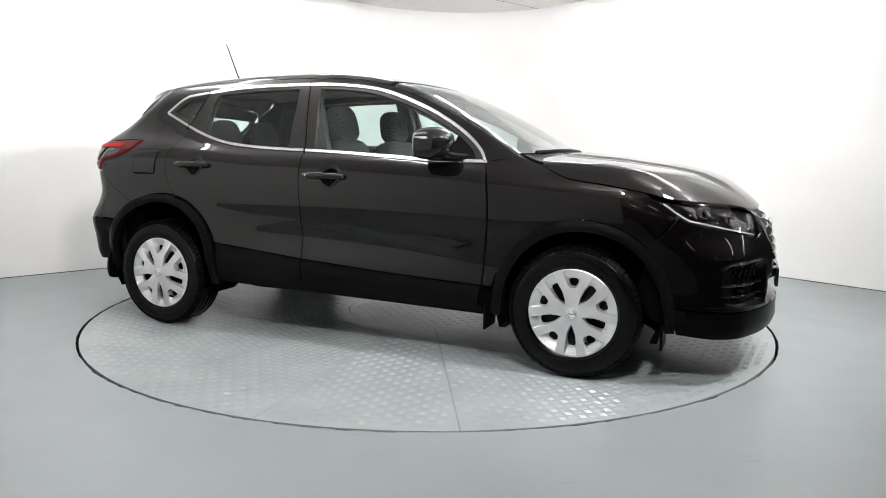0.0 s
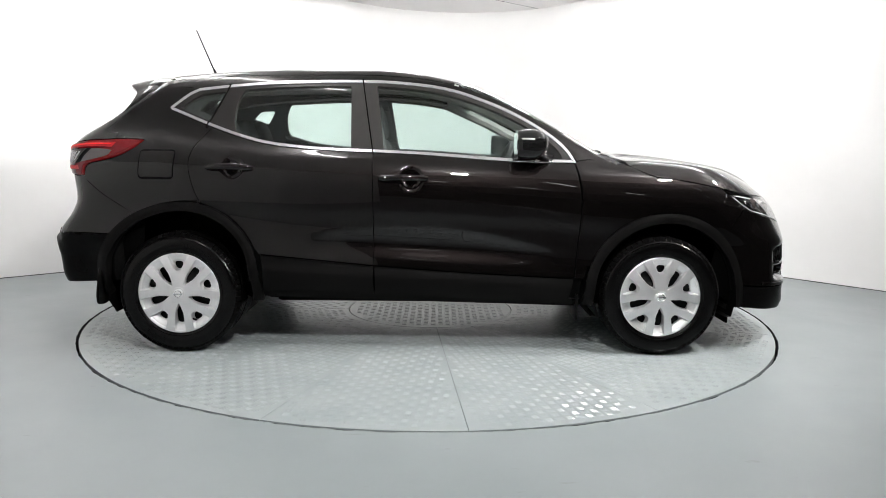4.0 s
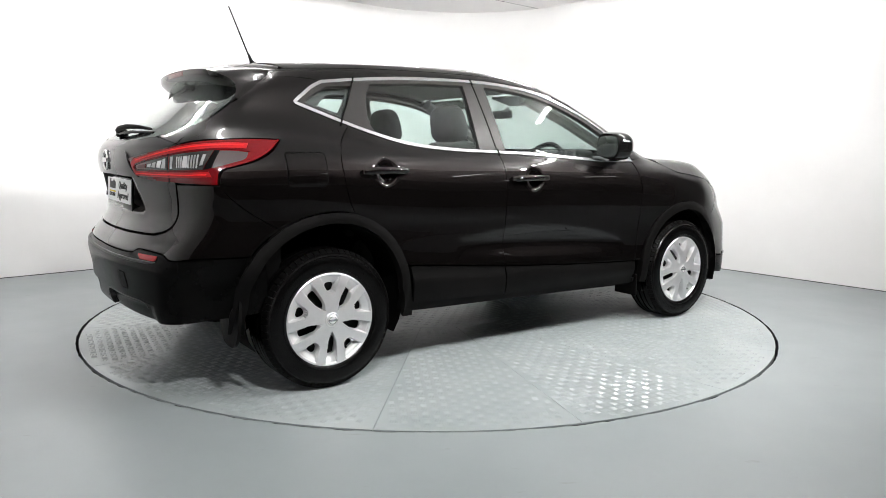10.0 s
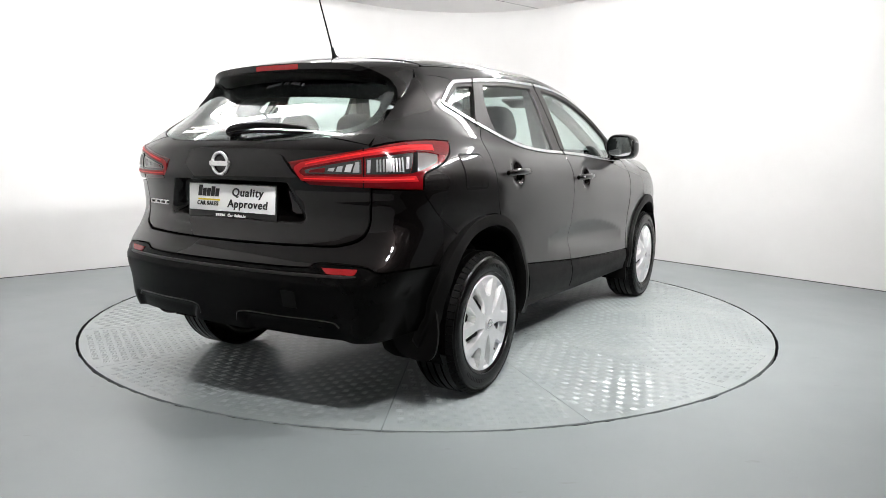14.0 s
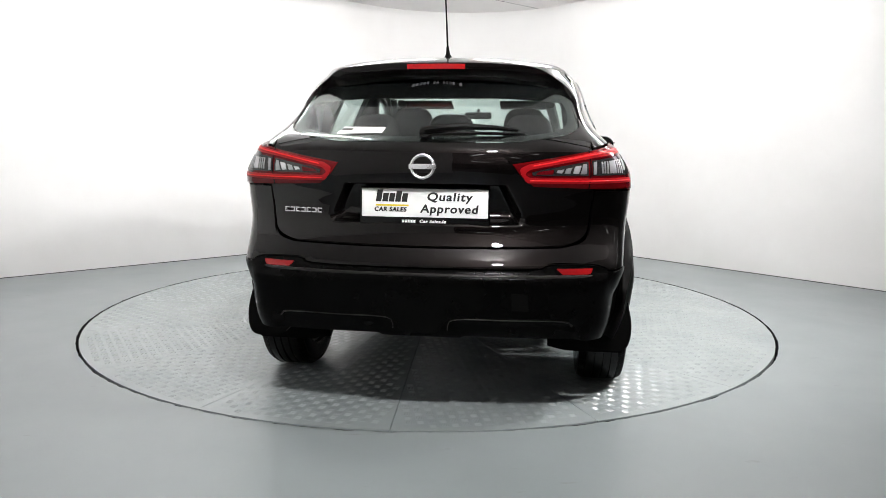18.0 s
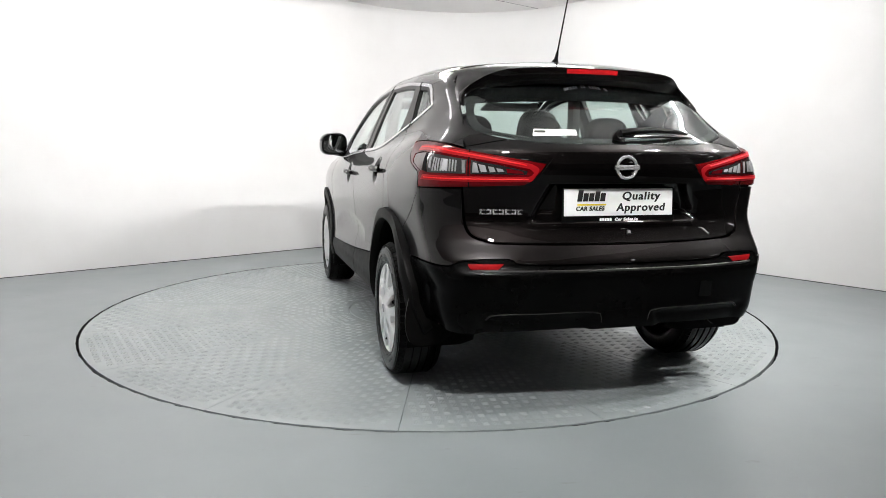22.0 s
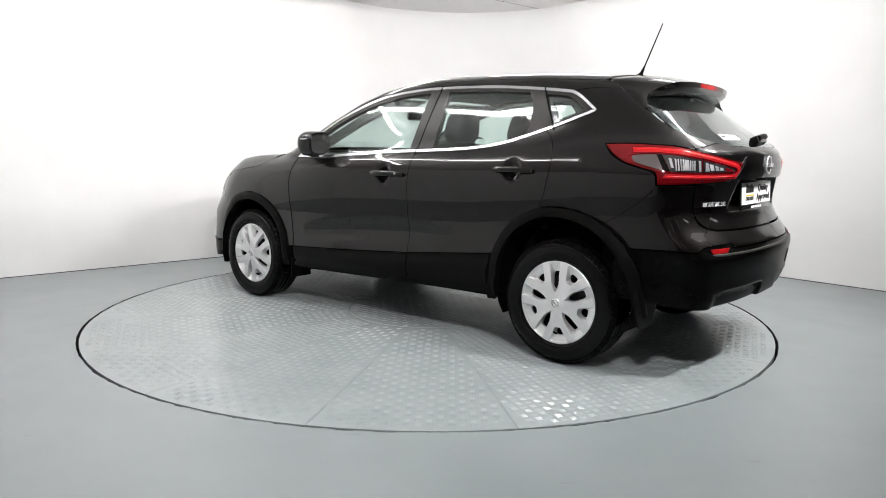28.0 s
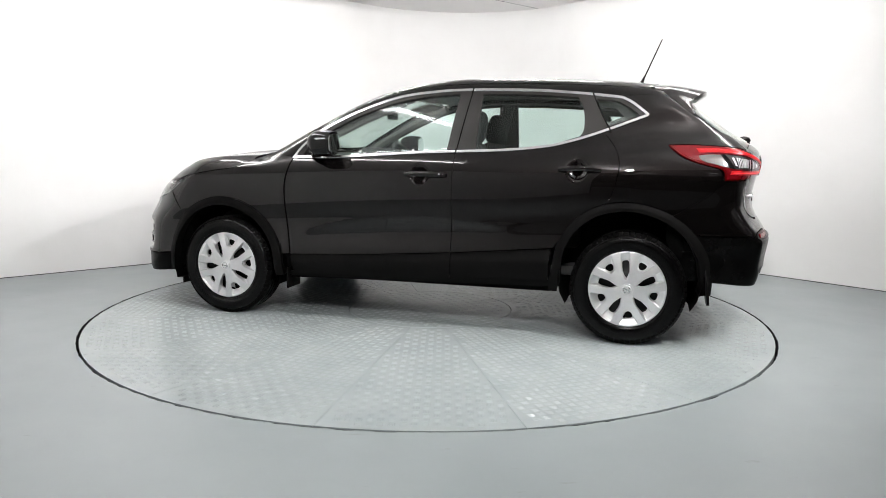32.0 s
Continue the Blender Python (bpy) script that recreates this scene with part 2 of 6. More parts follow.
tagged(slab("ceiling", -0.2, LEFT_LEN + 0.2, -0.2, RETURN_LEN, CEIL, CEIL + 0.1, M_CEIL), "pale grey ceiling boards with a thin joint", "ceiling", kind="structure")
tagged(slab("ceiling_joint", -0.1, LEFT_LEN, 1.205, 1.209, CEIL - 0.002, CEIL + 0.002, M_JOINT), "thin dark joint between two ceiling boards", "ceiling joint", kind="structure")
# unseen floor, ceilings and walls added so the car reflects darkness beyond the bay
tagged(slab("floor_hall", -6.0, LEFT_LEN + 4.0, 7.9, 14.0, -0.10, 0.006, M_HALL), "unseen dark floor added beyond the bay to darken reflections", "floor", kind="structure")
tagged(slab("ceiling_hall", -6.0, LEFT_LEN + 4.0, RETURN_LEN + 0.01, 14.0, CEIL + 0.02, CEIL + 0.12, M_HALL), "unseen hall ceiling added beyond the bay, darkness put into its colour", "ceiling", kind="structure")
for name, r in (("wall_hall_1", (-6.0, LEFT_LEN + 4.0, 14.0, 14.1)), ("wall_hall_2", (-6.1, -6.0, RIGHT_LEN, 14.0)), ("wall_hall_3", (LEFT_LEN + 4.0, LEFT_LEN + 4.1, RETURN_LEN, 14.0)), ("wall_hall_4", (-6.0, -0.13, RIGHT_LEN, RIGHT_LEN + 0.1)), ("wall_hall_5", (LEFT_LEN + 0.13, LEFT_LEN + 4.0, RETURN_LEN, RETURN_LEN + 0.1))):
    tagged(slab(name, *r, 0.0, CEIL + 0.02, M_HALL), "unseen hall wall added beyond the bay, darkness put into its colour", "wall", kind="structure")
tagged(slab("ceiling_gap", -6.0, -0.21, RIGHT_LEN, RETURN_LEN, CEIL + 0.02, CEIL + 0.12, M_HALL), "unseen hall ceiling added beyond the bay, darkness put into its colour", "ceiling", kind="structure")


def batten(tube_mat, half=0.75, thick=0.030, label="white ceiling batten light along the photo bay", group="battens over the turntable"):
    bm = bmesh.new()
    box(bm, (-half - 0.02, -0.030, -0.030), (half + 0.02, 0.030, 0.0), 0.006)
    root = part("ceiling_batten", bm, M_WHITEMETAL)
    tagged(root, label, "ceiling light", group)
    bm = bmesh.new()
    tube(bm, [(-half, 0, -0.036 - thick), (half, 0, -0.036 - thick)], thick, 14)
    part("glowing_tube", bm, tube_mat, root, "bright white diffuser tube")
    for x in (-half - 0.012, half + 0.012):
        bm = bmesh.new()
        box(bm, (x - 0.010, -0.036, -0.100), (x + 0.010, 0.036, -0.0305), 0.004)
        part("end_cap", bm, M_WHITEMETAL, root)
    return root


# the battens along the left wall and over the open left side are dimmer
for places, z, first_batten in ((BATTENS[:2], CEIL, batten(M_TUBE_DIM)), (BATTENS[4:], CEIL, batten(M_TUBE_MID)), (BATTENS[2:4], CEIL, batten(M_TUBE)),
                                (HALL_LIGHTS, CEIL + 0.02, batten(M_TUBE_HALL, 0.42, 0.022, "short white batten light under the dark hall ceiling", "battens in the hall"))):
    first_batten.matrix_basis = batten_pose(*places[0], z)
    for a, b, turn in places[1:]:
        copy_thing(first_batten, batten_pose(a, b, turn, z))

def floodlight(spot):
    bm = bmesh.new()
    lathe(bm, [(0.001, 0.07), (0.05, 0.07), (0.098, 0.0), (0.102, -0.088), (0.098, -0.090)], 32)
    root = part("floodlight", bm, M_WHITEMETAL)
    tagged(root, "round white floodlight under the ceiling, lit and turned to the turntable", "floodlight", "floodlights on the open side")
    bm = bmesh.new()
    lathe(bm, [(0.001, -0.026), (0.088, -0.026), (0.090, -0.022)], 32)
    part("flood_lens", bm, M_FLOOD, root, "bright white lens")
    # unseen black tube, added to keep the beam off the near floor
    bm = bmesh.new()
    lathe(bm, [(0.091, -0.020), (0.0975, -0.089)], 32)
    part("baffle", bm, M_PIT, root, "unseen black tube added to trim the beam")
    turn = (spot - Vector((-0.4, 0.5, 0.9))).to_track_quat("Z", "Y").to_matrix().to_4x4()
    root.matrix_basis = Matrix.Translation(spot) @ turn
    bm = bmesh.new()
    tube(bm, [turn.inverted() @ Vector((0, 0, CEIL - spot.z)), (0, 0, 0.06)], 0.012, 8)
    part("bracket", bm, M_WHITEMETAL, root)


for a, b in FLOODS:
    floodlight(in_bay(a, b, CEIL - 0.14))

# dark joint where the wall meets the floor
bm = bmesh.new()
wall_strip(bm, [p + Vector((0, 0, 0)) for p in line], 0.0, 0.007, -0.004)
tagged(part("baseboard", bm, M_JOINT), "thin dark sealant joint along the foot of the wall", "joint", kind="structure")

TABLE_R, GAP = 2.252, 0.016


def ring_sheet(bm, r0, r1, z, seg=192):
    a = [bm.verts.new((r0 * math.cos(k * math.tau / seg), r0 * math.sin(k * math.tau / seg), z)) for k in range(seg)]
    b = [bm.verts.new((r1 * math.cos(k * math.tau / seg), r1 * math.sin(k * math.tau / seg), z)) for k in range(seg)]
    for k in range(seg):
        bm.faces.new((a[k], a[(k + 1) % seg], b[(k + 1) % seg], b[k]))
    return a, b


bm = bmesh.new()
a, b = ring_sheet(bm, TABLE_R + GAP, 14.0, 0.0, 576)
# the painted concrete is chipped along the rim of the pit
chip = random.Random(4)
worn = 0.0
for k, v in enumerate(a):
    worn = worn * 0.55 + chip.gauss(0, 0.0016) + (chip.uniform(0.002, 0.007) if chip.random() < 0.05 else 0.0)
    r = v.co.length
    v.co *= (r + max(-0.003, worn)) / r
tagged(part("floor", bm, M_FLOOR), "grey-green painted concrete floor, slightly glossy", "floor", kind="structure")
# pit floor and side; the shade in the gap is put into their near-black colour
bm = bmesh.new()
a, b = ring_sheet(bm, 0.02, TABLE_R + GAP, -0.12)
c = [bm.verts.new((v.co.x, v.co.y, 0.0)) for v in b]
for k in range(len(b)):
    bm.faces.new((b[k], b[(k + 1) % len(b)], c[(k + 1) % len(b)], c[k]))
tagged(part("turntable_pit", bm, M_PIT), "pit under the turntable, its shade put into a near-black colour", "pit", kind="structure")

# ---------------------------------------------------------------- turntable
def tread_mesh(keep, reach, cell=0.047):
    """Raised bars in squares of five, lengthwise and crosswise in turn."""
    k = int(reach / cell) + 2
    gx, gy = np.meshgrid(np.arange(-k, k + 1), np.arange(-k, k + 1))
    ij = np.stack([gx.ravel(), gy.ravel()], 1)
    q = (ij + 0.5) * cell
    ok = keep(q)
    q, odd = q[ok], (ij[ok].sum(1) % 2).astype(bool)
    verts, faces = [], []
    hl, hw, h, pitch = cell * 0.33, 0.0026, 0.0012, cell * 0.145
    shape = [(-hl, -hw, 0), (hl, -hw, 0), (hl, hw, 0), (-hl, hw, 0), (-hl + 0.004, -hw * 0.45, h), (hl - 0.004, -hw * 0.45, h), (hl - 0.004, hw * 0.45, h), (-hl + 0.004, hw * 0.45, h)]
    quads = [(4, 5, 6, 7), (0, 1, 5, 4), (1, 2, 6, 5), (2, 3, 7, 6), (3, 0, 4, 7)]
    for (x, y), o in zip(q, odd):
        for b in (-2, -1, 0, 1, 2):
            i = len(verts)
            for u, v, z in shape:
                verts.append((x + u, y + v + b * pitch, z) if o else (x + v + b * pitch, y + u, z))
            faces += [tuple(i + (f if o else f) for f in fc) if o else tuple(i + f for f in fc[::-1]) for fc in quads]
    me = bpy.data.meshes.new("raised_tread")
    me.from_pydata(verts, [], faces)
    return me


def turntable():
    root = tagged(new("turntable"), "round grey-green steel turntable with raised tread plates", "turntable")
    z1, z0 = 0.0, -0.03
    bm = bmesh.new()
    half, n = radians(11.25), 14
    top, low = [], []
    for r, g in ((0.580, 0.0024), (1.4, 0.0010), (TABLE_R, 0.0006)):
        ring = [(r * math.cos(-half + g + 2 * (half - g) * i / n), r * math.sin(-half + g + 2 * (half - g) * i / n)) for i in range(n + 1)]
        top.append([bm.verts.new((x, y, z1)) for x, y in ring])
        low.append([bm.verts.new((x, y, z0)) for x, y in ring])
    for rows in (top, low):
        for p, q in zip(rows, rows[1:]):
            for i in range(n):
                bm.faces.new((p[i], p[i + 1], q[i + 1], q[i]))
    rim = [[r[0] for r in rows[::-1]] + rows[0][1:-1] + [r[-1] for r in rows] + rows[-1][-2:0:-1] for rows in (top, low)]
    for i in range(len(rim[0])):
        k = (i + 1) % len(rim[0])
        bm.faces.new((rim[0][i], rim[0][k], rim[1][k], rim[1][i]))
    first = part("plate", bm, M_TABLE, root, smooth=False)
    first.rotation_euler = (0, 0, radians(117 + 11.25))
    for k in range(1, 16):
        ob = new("plate", first.data)
        ob.parent = root
        ob.rotation_euler = (0, 0, radians(117 + 11.25 + 22.5 * k))
    tread_me = tread_mesh(lambda q: (np.hypot(q[:, 0], q[:, 1]) < TABLE_R - 0.05) & (np.hypot(q[:, 0], q[:, 1]) > 0.615) & (np.abs(q[:, 1]) < np.tan(half) * q[:, 0] - 0.026), TABLE_R)
    tread_me.materials.append(M_TABLE)
    for plate in list(root.children):
        ob = new("raised_tread", tread_me)
        ob.parent = plate
        tagged(ob, kind="stuff")
    bm = bmesh.new()
    lathe(bm, [(0.01, z1), (0.572, z1), (0.576, -0.004), (0.576, z0), (0.01, z0)], 96)
    centre = part("centre_plate", bm, M_TABLE, root)
    ob = link_part("raised_tread", tread_mesh(lambda q: np.hypot(q[:, 0], q[:, 1]) < 0.54, 0.6), M_TABLE, centre)
    tagged(ob, kind="stuff")
    return root


# ---------------------------------------------------------------- car body surface
def curve(*pairs):
    """A smooth function through (x, y) pairs, vectorised, flat outside."""
    xs = np.array([p[0] for p in pairs], float)
    ys = np.array([p[1] for p in pairs], float)
    d = np.diff(ys) / np.diff(xs)
    m = np.zeros_like(ys)
    m[1:-1] = np.where(d[:-1] * d[1:] > 0, 2 * d[:-1] * d[1:] / np.where(d[:-1] + d[1:] == 0, 1, d[:-1] + d[1:]), 0)
    m[0], m[-1] = d[0], d[-1]

    def fn(v):
        v = np.clip(np.asarray(v, float), xs[0], xs[-1])
        i = np.clip(np.searchsorted(xs, v) - 1, 0, len(xs) - 2)
        h = xs[i + 1] - xs[i]
        t = (v - xs[i]) / h
        return (2 * t**3 - 3 * t**2 + 1) * ys[i] + (t**3 - 2 * t**2 + t) * h * m[i] + (-2 * t**3 + 3 * t**2) * ys[i + 1] + (t**3 - t**2) * h * m[i + 1]

    return fn


def smax(a, b, k):
    h = np.maximum(k - np.abs(a - b), 0) / k
    return np.maximum(a, b) + h * h * k * 0.25


W_Z = curve((0.15, 0.76), (0.24, 0.83), (0.34, 0.862), (0.46, 0.872), (0.58, 0.866), (0.70, 0.868), (0.82, 0.880), (0.92, 0.884), (1.00, 0.872), (1.06, 0.845), (1.12, 0.800),
            (1.25, 0.748), (1.40, 0.682), (1.50, 0.634), (1.62, 0.57), (1.80, 0.46))
TAPER_LOW = curve((-2.3, 0.80), (-2.1, 0.905), (-1.85, 0.950), (-1.6, 0.975), (-1.3, 0.992), (-0.8, 1.0), (0.6, 1.0), (1.2, 0.99), (1.5, 0.972), (1.9, 0.91), (2.3, 0.80))
TAPER_UP = curve((-2.3, 0.75), (-1.9, 0.797), (-1.4, 0.890), (-0.8, 0.985), (0.0, 1.0), (0.6, 0.99), (1.1, 0.97), (2.2, 0.9))
SHIFT = curve((-2.2, 0.11), (-1.5, 0.095), (-1.1, 0.05), (-0.6, 0.012), (0.0, 0.0), (0.5, -0.02), (0.9, -0.045), (1.3, -0.07), (2.2, -0.12))
T_X = curve((-2.4, 1.34), (-2.2, 1.42), (-1.9, 1.462), (-1.66, 1.522), (-1.4, 1.567), (-1.1, 1.588), (-0.7, 1.598), (-0.3, 1.598), (0.0, 1.568), (0.15, 1.541), (0.3, 1.506), (0.55, 1.405), (0.72, 1.318),
            (0.9, 1.218), (1.04, 1.138), (1.10, 1.118), (1.24, 1.104), (1.41, 1.088), (1.58, 1.066), (1.75, 1.042), (1.92, 1.002), (2.06, 0.950), (2.16, 0.892), (2.3, 0.74))
CROWN = curve((-2.2, 0.12), (-1.6, 0.10), (-1.0, 0.075), (-0.4, 0.055), (0.0, 0.042), (0.3, 0.045), (0.6, 0.062), (0.9, 0.065), (1.1, 0.045), (1.5, 0.025), (1.72, 0.04), (1.9, 0.07), (2.2, 0.13))
SOFT_X = curve((-0.3, 0.10), (0.2, 0.08), (0.8, 0.07), (1.3, 0.05))
F_K = curve((0.3, 0.26), (0.58, 0.26), (0.75, 0.365), (0.92, 0.38))
F_S = curve((0.4, 0.12), (0.7, 0.16))
R_Z = curve((0.15, -1.80), (0.24, -1.95), (0.30, -2.055), (0.36, -2.112), (0.42, -2.132), (0.50, -2.137), (0.60, -2.138), (0.66, -2.132), (0.71, -2.104), (0.76, -2.072), (0.84, -2.047), (0.95, -2.062), (1.06, -2.084), (1.12, -2.080),
            (1.16, -2.050), (1.27, -1.885), (1.34, -1.79), (1.45, -1.65), (1.60, -1.50), (1.8, -1.3))
R_K = curve((0.2, 0.135), (0.62, 0.14), (0.85, 0.165), (1.0, 0.178), (1.2, 0.215), (1.6, 0.235))
F_Z = curve((0.12, 2.08), (0.17, 2.18), (0.22, 2.246), (0.30, 2.264), (0.45, 2.267), (0.60, 2.259), (0.70, 2.248), (0.78, 2.225), (0.88, 2.17), (1.0, 2.06))


def field(x, y, z):
    """Below zero inside the car's outer skin, above zero outside."""
    ay = np.abs(y)
    zs = z - SHIFT(x)
    up = np.clip((z - 0.97) / 0.36, 0, 1)
    up = up * up * (3 - 2 * up)
    w = W_Z(zs) * (TAPER_LOW(x) * (1 - up) + TAPER_UP(x) * up)
    pinch = np.clip((0.64 - z) / 0.10, 0, 1) * np.clip((-1.68 - x) / 0.16, 0, 1)
    side = ay - w + 0.045 * pinch
    top = (z - T_X(x) + CROWN(x) * (ay / 0.8) ** 2) * 0.85
    rear = (R_Z(z) + R_K(z) * (ay / 0.8) ** 2.6 - x) * 0.8
    front = (x - F_Z(z) + F_K(z) * (ay / 0.8) ** 2.2) * 0.85
    f = smax(side, top, SOFT_X(x))
    f = smax(f, rear, 0.07)
    return smax(f, front, F_S(z))


def normal_at(p):
    e = 0.012
    g = np.stack([field(p[:, 0] + e, p[:, 1], p[:, 2]) - field(p[:, 0] - e, p[:, 1], p[:, 2]),
                  field(p[:, 0], p[:, 1] + e, p[:, 2]) - field(p[:, 0], p[:, 1] - e, p[:, 2]),
                  field(p[:, 0], p[:, 1], p[:, 2] + e) - field(p[:, 0], p[:, 1], p[:, 2] - e)], 1)
    return g / (np.linalg.norm(g, axis=1)[:, None] + 1e-9)


def shoot(origin, way, lo, hi):
    """Points where rays leave the skin, by halving."""
    lo = np.full(len(origin), lo, float)
    hi = np.full(len(origin), hi, float)
    for _ in range(34):
        mid = (lo + hi) / 2
        q = origin + way * mid[:, None]
        inside = field(q[:, 0], q[:, 1], q[:, 2]) < 0
        lo, hi = np.where(inside, mid, lo), np.where(inside, hi, mid)
    return origin + way * lo[:, None]


class Side:
    """Seen from the side: u is x, v is z."""

    def __init__(self, s):
        self.s = s

    def flat(self, p):
        return p[:, [0, 2]]

    def lift(self, uv):
        o = np.stack([uv[:, 0], np.zeros(len(uv)), uv[:, 1]], 1)
        return shoot(o, np.tile([0.0, self.s, 0.0], (len(uv), 1)), 0.0, 1.2)


class Top:
    """Seen from above: u is x, v is y."""

    def flat(self, p):
        return p[:, [0, 1]]

    def lift(self, uv):
        o = np.stack([uv[:, 0], uv[:, 1], np.full(len(uv), 0.5)], 1)
        return shoot(o, np.tile([0.0, 0.0, 1.0], (len(uv), 1)), 0.0, 1.4)


class Wrap:
    """Round an upright axis: u is the angle in radians (0 straight back or forward, more to the left side), v is z."""

    def __init__(self, x0, d):
        self.x0, self.d = x0, d

    def flat(self, p):
        return np.stack([np.arctan2(p[:, 1], self.d * (p[:, 0] - self.x0)), p[:, 2]], 1)

    def lift(self, uv):
        o = np.stack([np.full(len(uv), self.x0), np.zeros(len(uv)), uv[:, 1]], 1)
        w = np.stack([self.d * np.cos(uv[:, 0]), np.sin(uv[:, 0]), np.zeros(len(uv))], 1)
        return shoot(o, w, 0.02, 1.9)


LEFT, RIGHT, ABOVE, TAIL, NOSE = Side(1), Side(-1), Top(), Wrap(-1.25, -1), Wrap(1.25, 1)


def run(pts, step=0.02, straight=False):
    """A smooth (or straight) line through plan points, evenly spaced."""
    p = np.array(pts, float)
    if straight or len(p) == 2:
        fine = np.concatenate([np.linspace(a, b, 24, endpoint=False) for a, b in zip(p[:-1], p[1:])] + [p[-1:]])
    else:
        ext = np.concatenate([[2 * p[0] - p[1]], p, [2 * p[-1] - p[-2]]])
        fine = []
        for i in range(len(p) - 1):
            a, b, c, d = ext[i : i + 4]
            t = np.linspace(0, 1, 24, endpoint=False)[:, None]
            fine.append(0.5 * (2 * b + (c - a) * t + (2 * a - 5 * b + 4 * c - d) * t**2 + (3 * b - a - 3 * c + d) * t**3))
        fine = np.concatenate(fine + [p[-1:]])
    s = np.concatenate([[0], np.cumsum(np.linalg.norm(np.diff(fine, axis=0), axis=1))])
    n = max(1, int(round(s[-1] / step)))
    at = np.linspace(0, s[-1], n + 1)
    return np.stack([np.interp(at, s, fine[:, k]) for k in range(2)], 1)


def outline(*runs, step=0.02):
    """A closed outline from smooth runs, each starting where the last one ended."""
    return np.concatenate([run(r, step)[:-1] if np.allclose(r[-1], runs[(i + 1) % len(runs)][0], atol=1e-6) else run(r, step) for i, r in enumerate(runs)])


def mapped(view_from, view_to, line):
    return view_to.flat(view_from.lift(np.asarray(line)))


def inside(poly, q):
    x, y = q[:, 0], q[:, 1]
    r = np.zeros(len(q), bool)
    for (x0, y0), (x1, y1) in zip(poly, np.roll(poly, -1, axis=0)):
        c = (y0 > y) != (y1 > y)
        r ^= c & (x < (x1 - x0) * (y - y0) / (y1 - y0 + 1e-15) + x0)
    return r


def inset(poly, d):
    """The outline moved inwards by d."""
    area = 0.5 * np.sum(poly[:, 0] * np.roll(poly[:, 1], -1) - np.roll(poly[:, 0], -1) * poly[:, 1])
    t = np.roll(poly, -1, axis=0) - np.roll(poly, 1, axis=0)
    t /= np.linalg.norm(t, axis=1)[:, None] + 1e-12
    n = np.stack([-t[:, 1], t[:, 0]], 1) * (1 if area > 0 else -1)
    return poly + n * d


def skin_mesh(name, view, outer, holes=(), step=0.03, lift=0.0, thick=0.014, shape=None, solid=False):
    """A piece of the car's skin inside an outline, with turned-in edges. lift: metres proud of the skin; shape(p, n): a further offset."""
    loops = [outer, *holes]
    pts, edges, base = [], [], 0
    for lp in loops:
        pts += lp.tolist()
        n = len(lp)
        edges += [(base + i, base + (i + 1) % n) for i in range(n)]
        base += n
    lo, hi = outer.min(0), outer.max(0)
    su = step / 0.85 if isinstance(view, Wrap) else step
    gx, gy = np.meshgrid(np.arange(lo[0] + su * 0.37, hi[0], su), np.arange(lo[1] + step * 0.41, hi[1], step))
    gx[::2] += su * 0.5
    q = np.stack([gx.ravel(), gy.ravel()], 1)
    keep = inside(outer, q)
    for h in holes:
        keep &= ~inside(h, q)
    q = q[keep]
    allb = np.array(pts)
    if len(q):
        d = np.sqrt(((q[:, None] - allb[None]) ** 2).sum(2)).min(1)
        q = q[d > step * 0.45]
        pts += q.tolist()
    vs, _, fs, vo, _, _ = delaunay_2d_cdt([Vector(p) for p in pts], edges, [], 0, 1e-6)
    uv = np.array([(v.x, v.y) for v in vs])
    fs = np.array([f for f in fs if len(f) == 3])
    c = uv[fs].mean(1)
    keep = inside(outer, c)
    for h in holes:
        keep &= ~inside(h, c)
    fs = fs[keep]
    p = view.lift(uv)
    n = normal_at(p)
    if shape is not None:
        p = p + n * shape(p, n)[:, None]
    p = p + n * lift
    fn = np.cross(p[fs[:, 1]] - p[fs[:, 0]], p[fs[:, 2]] - p[fs[:, 0]])
    flip = (fn * n[fs[:, 0]]).sum(1) < 0
    fs[flip] = fs[flip][:, ::-1]
    if shape is not None:
        acc = np.zeros_like(p)
        fn = np.cross(p[fs[:, 1]] - p[fs[:, 0]], p[fs[:, 2]] - p[fs[:, 0]])
        for k in range(3):
            np.add.at(acc, fs[:, k], fn)
        n = acc / (np.linalg.norm(acc, axis=1)[:, None] + 1e-12)
    # turned-in edges
    half = {}
    for f in fs:
        for a, b in ((f[0], f[1]), (f[1], f[2]), (f[2], f[0])):
            half[(a, b)] = 1
    border = [(a, b) for a, b in half if (b, a) not in half]
    verts, norms, faces = p.tolist(), n.tolist(), fs.tolist()
    if thick:
        out = {}
        for a, b in border:
            t = p[b] - p[a]
            o = np.cross(t, n[a])
            out[a] = out.get(a, 0) + o
            out[b] = out.get(b, 0) + o
        new_i = {}
        for v, o in out.items():
            o = o / (np.linalg.norm(o) + 1e-12)
            i = len(verts)
            verts += [p[v].tolist(), (p[v] - n[v] * thick).tolist()]
            mixed = o + n[v] * 0.5
            norms += [(mixed / np.linalg.norm(mixed)).tolist(), o.tolist()]
            new_i[v] = i
        for a, b in border:
            i, j = new_i[a], new_i[b]
            faces.append((j, i, i + 1, j + 1))
        if solid:
            i = len(verts)
            verts += (p - n * thick).tolist()
            norms += (-n).tolist()
            faces += (fs[:, ::-1] + i).tolist()
    me = bpy.data.meshes.new(name)
    me.from_pydata(verts, [], faces)
    me.polygons.foreach_set("use_smooth", [True] * len(me.polygons))
    me.normals_split_custom_set_from_vertices(norms)
    return me


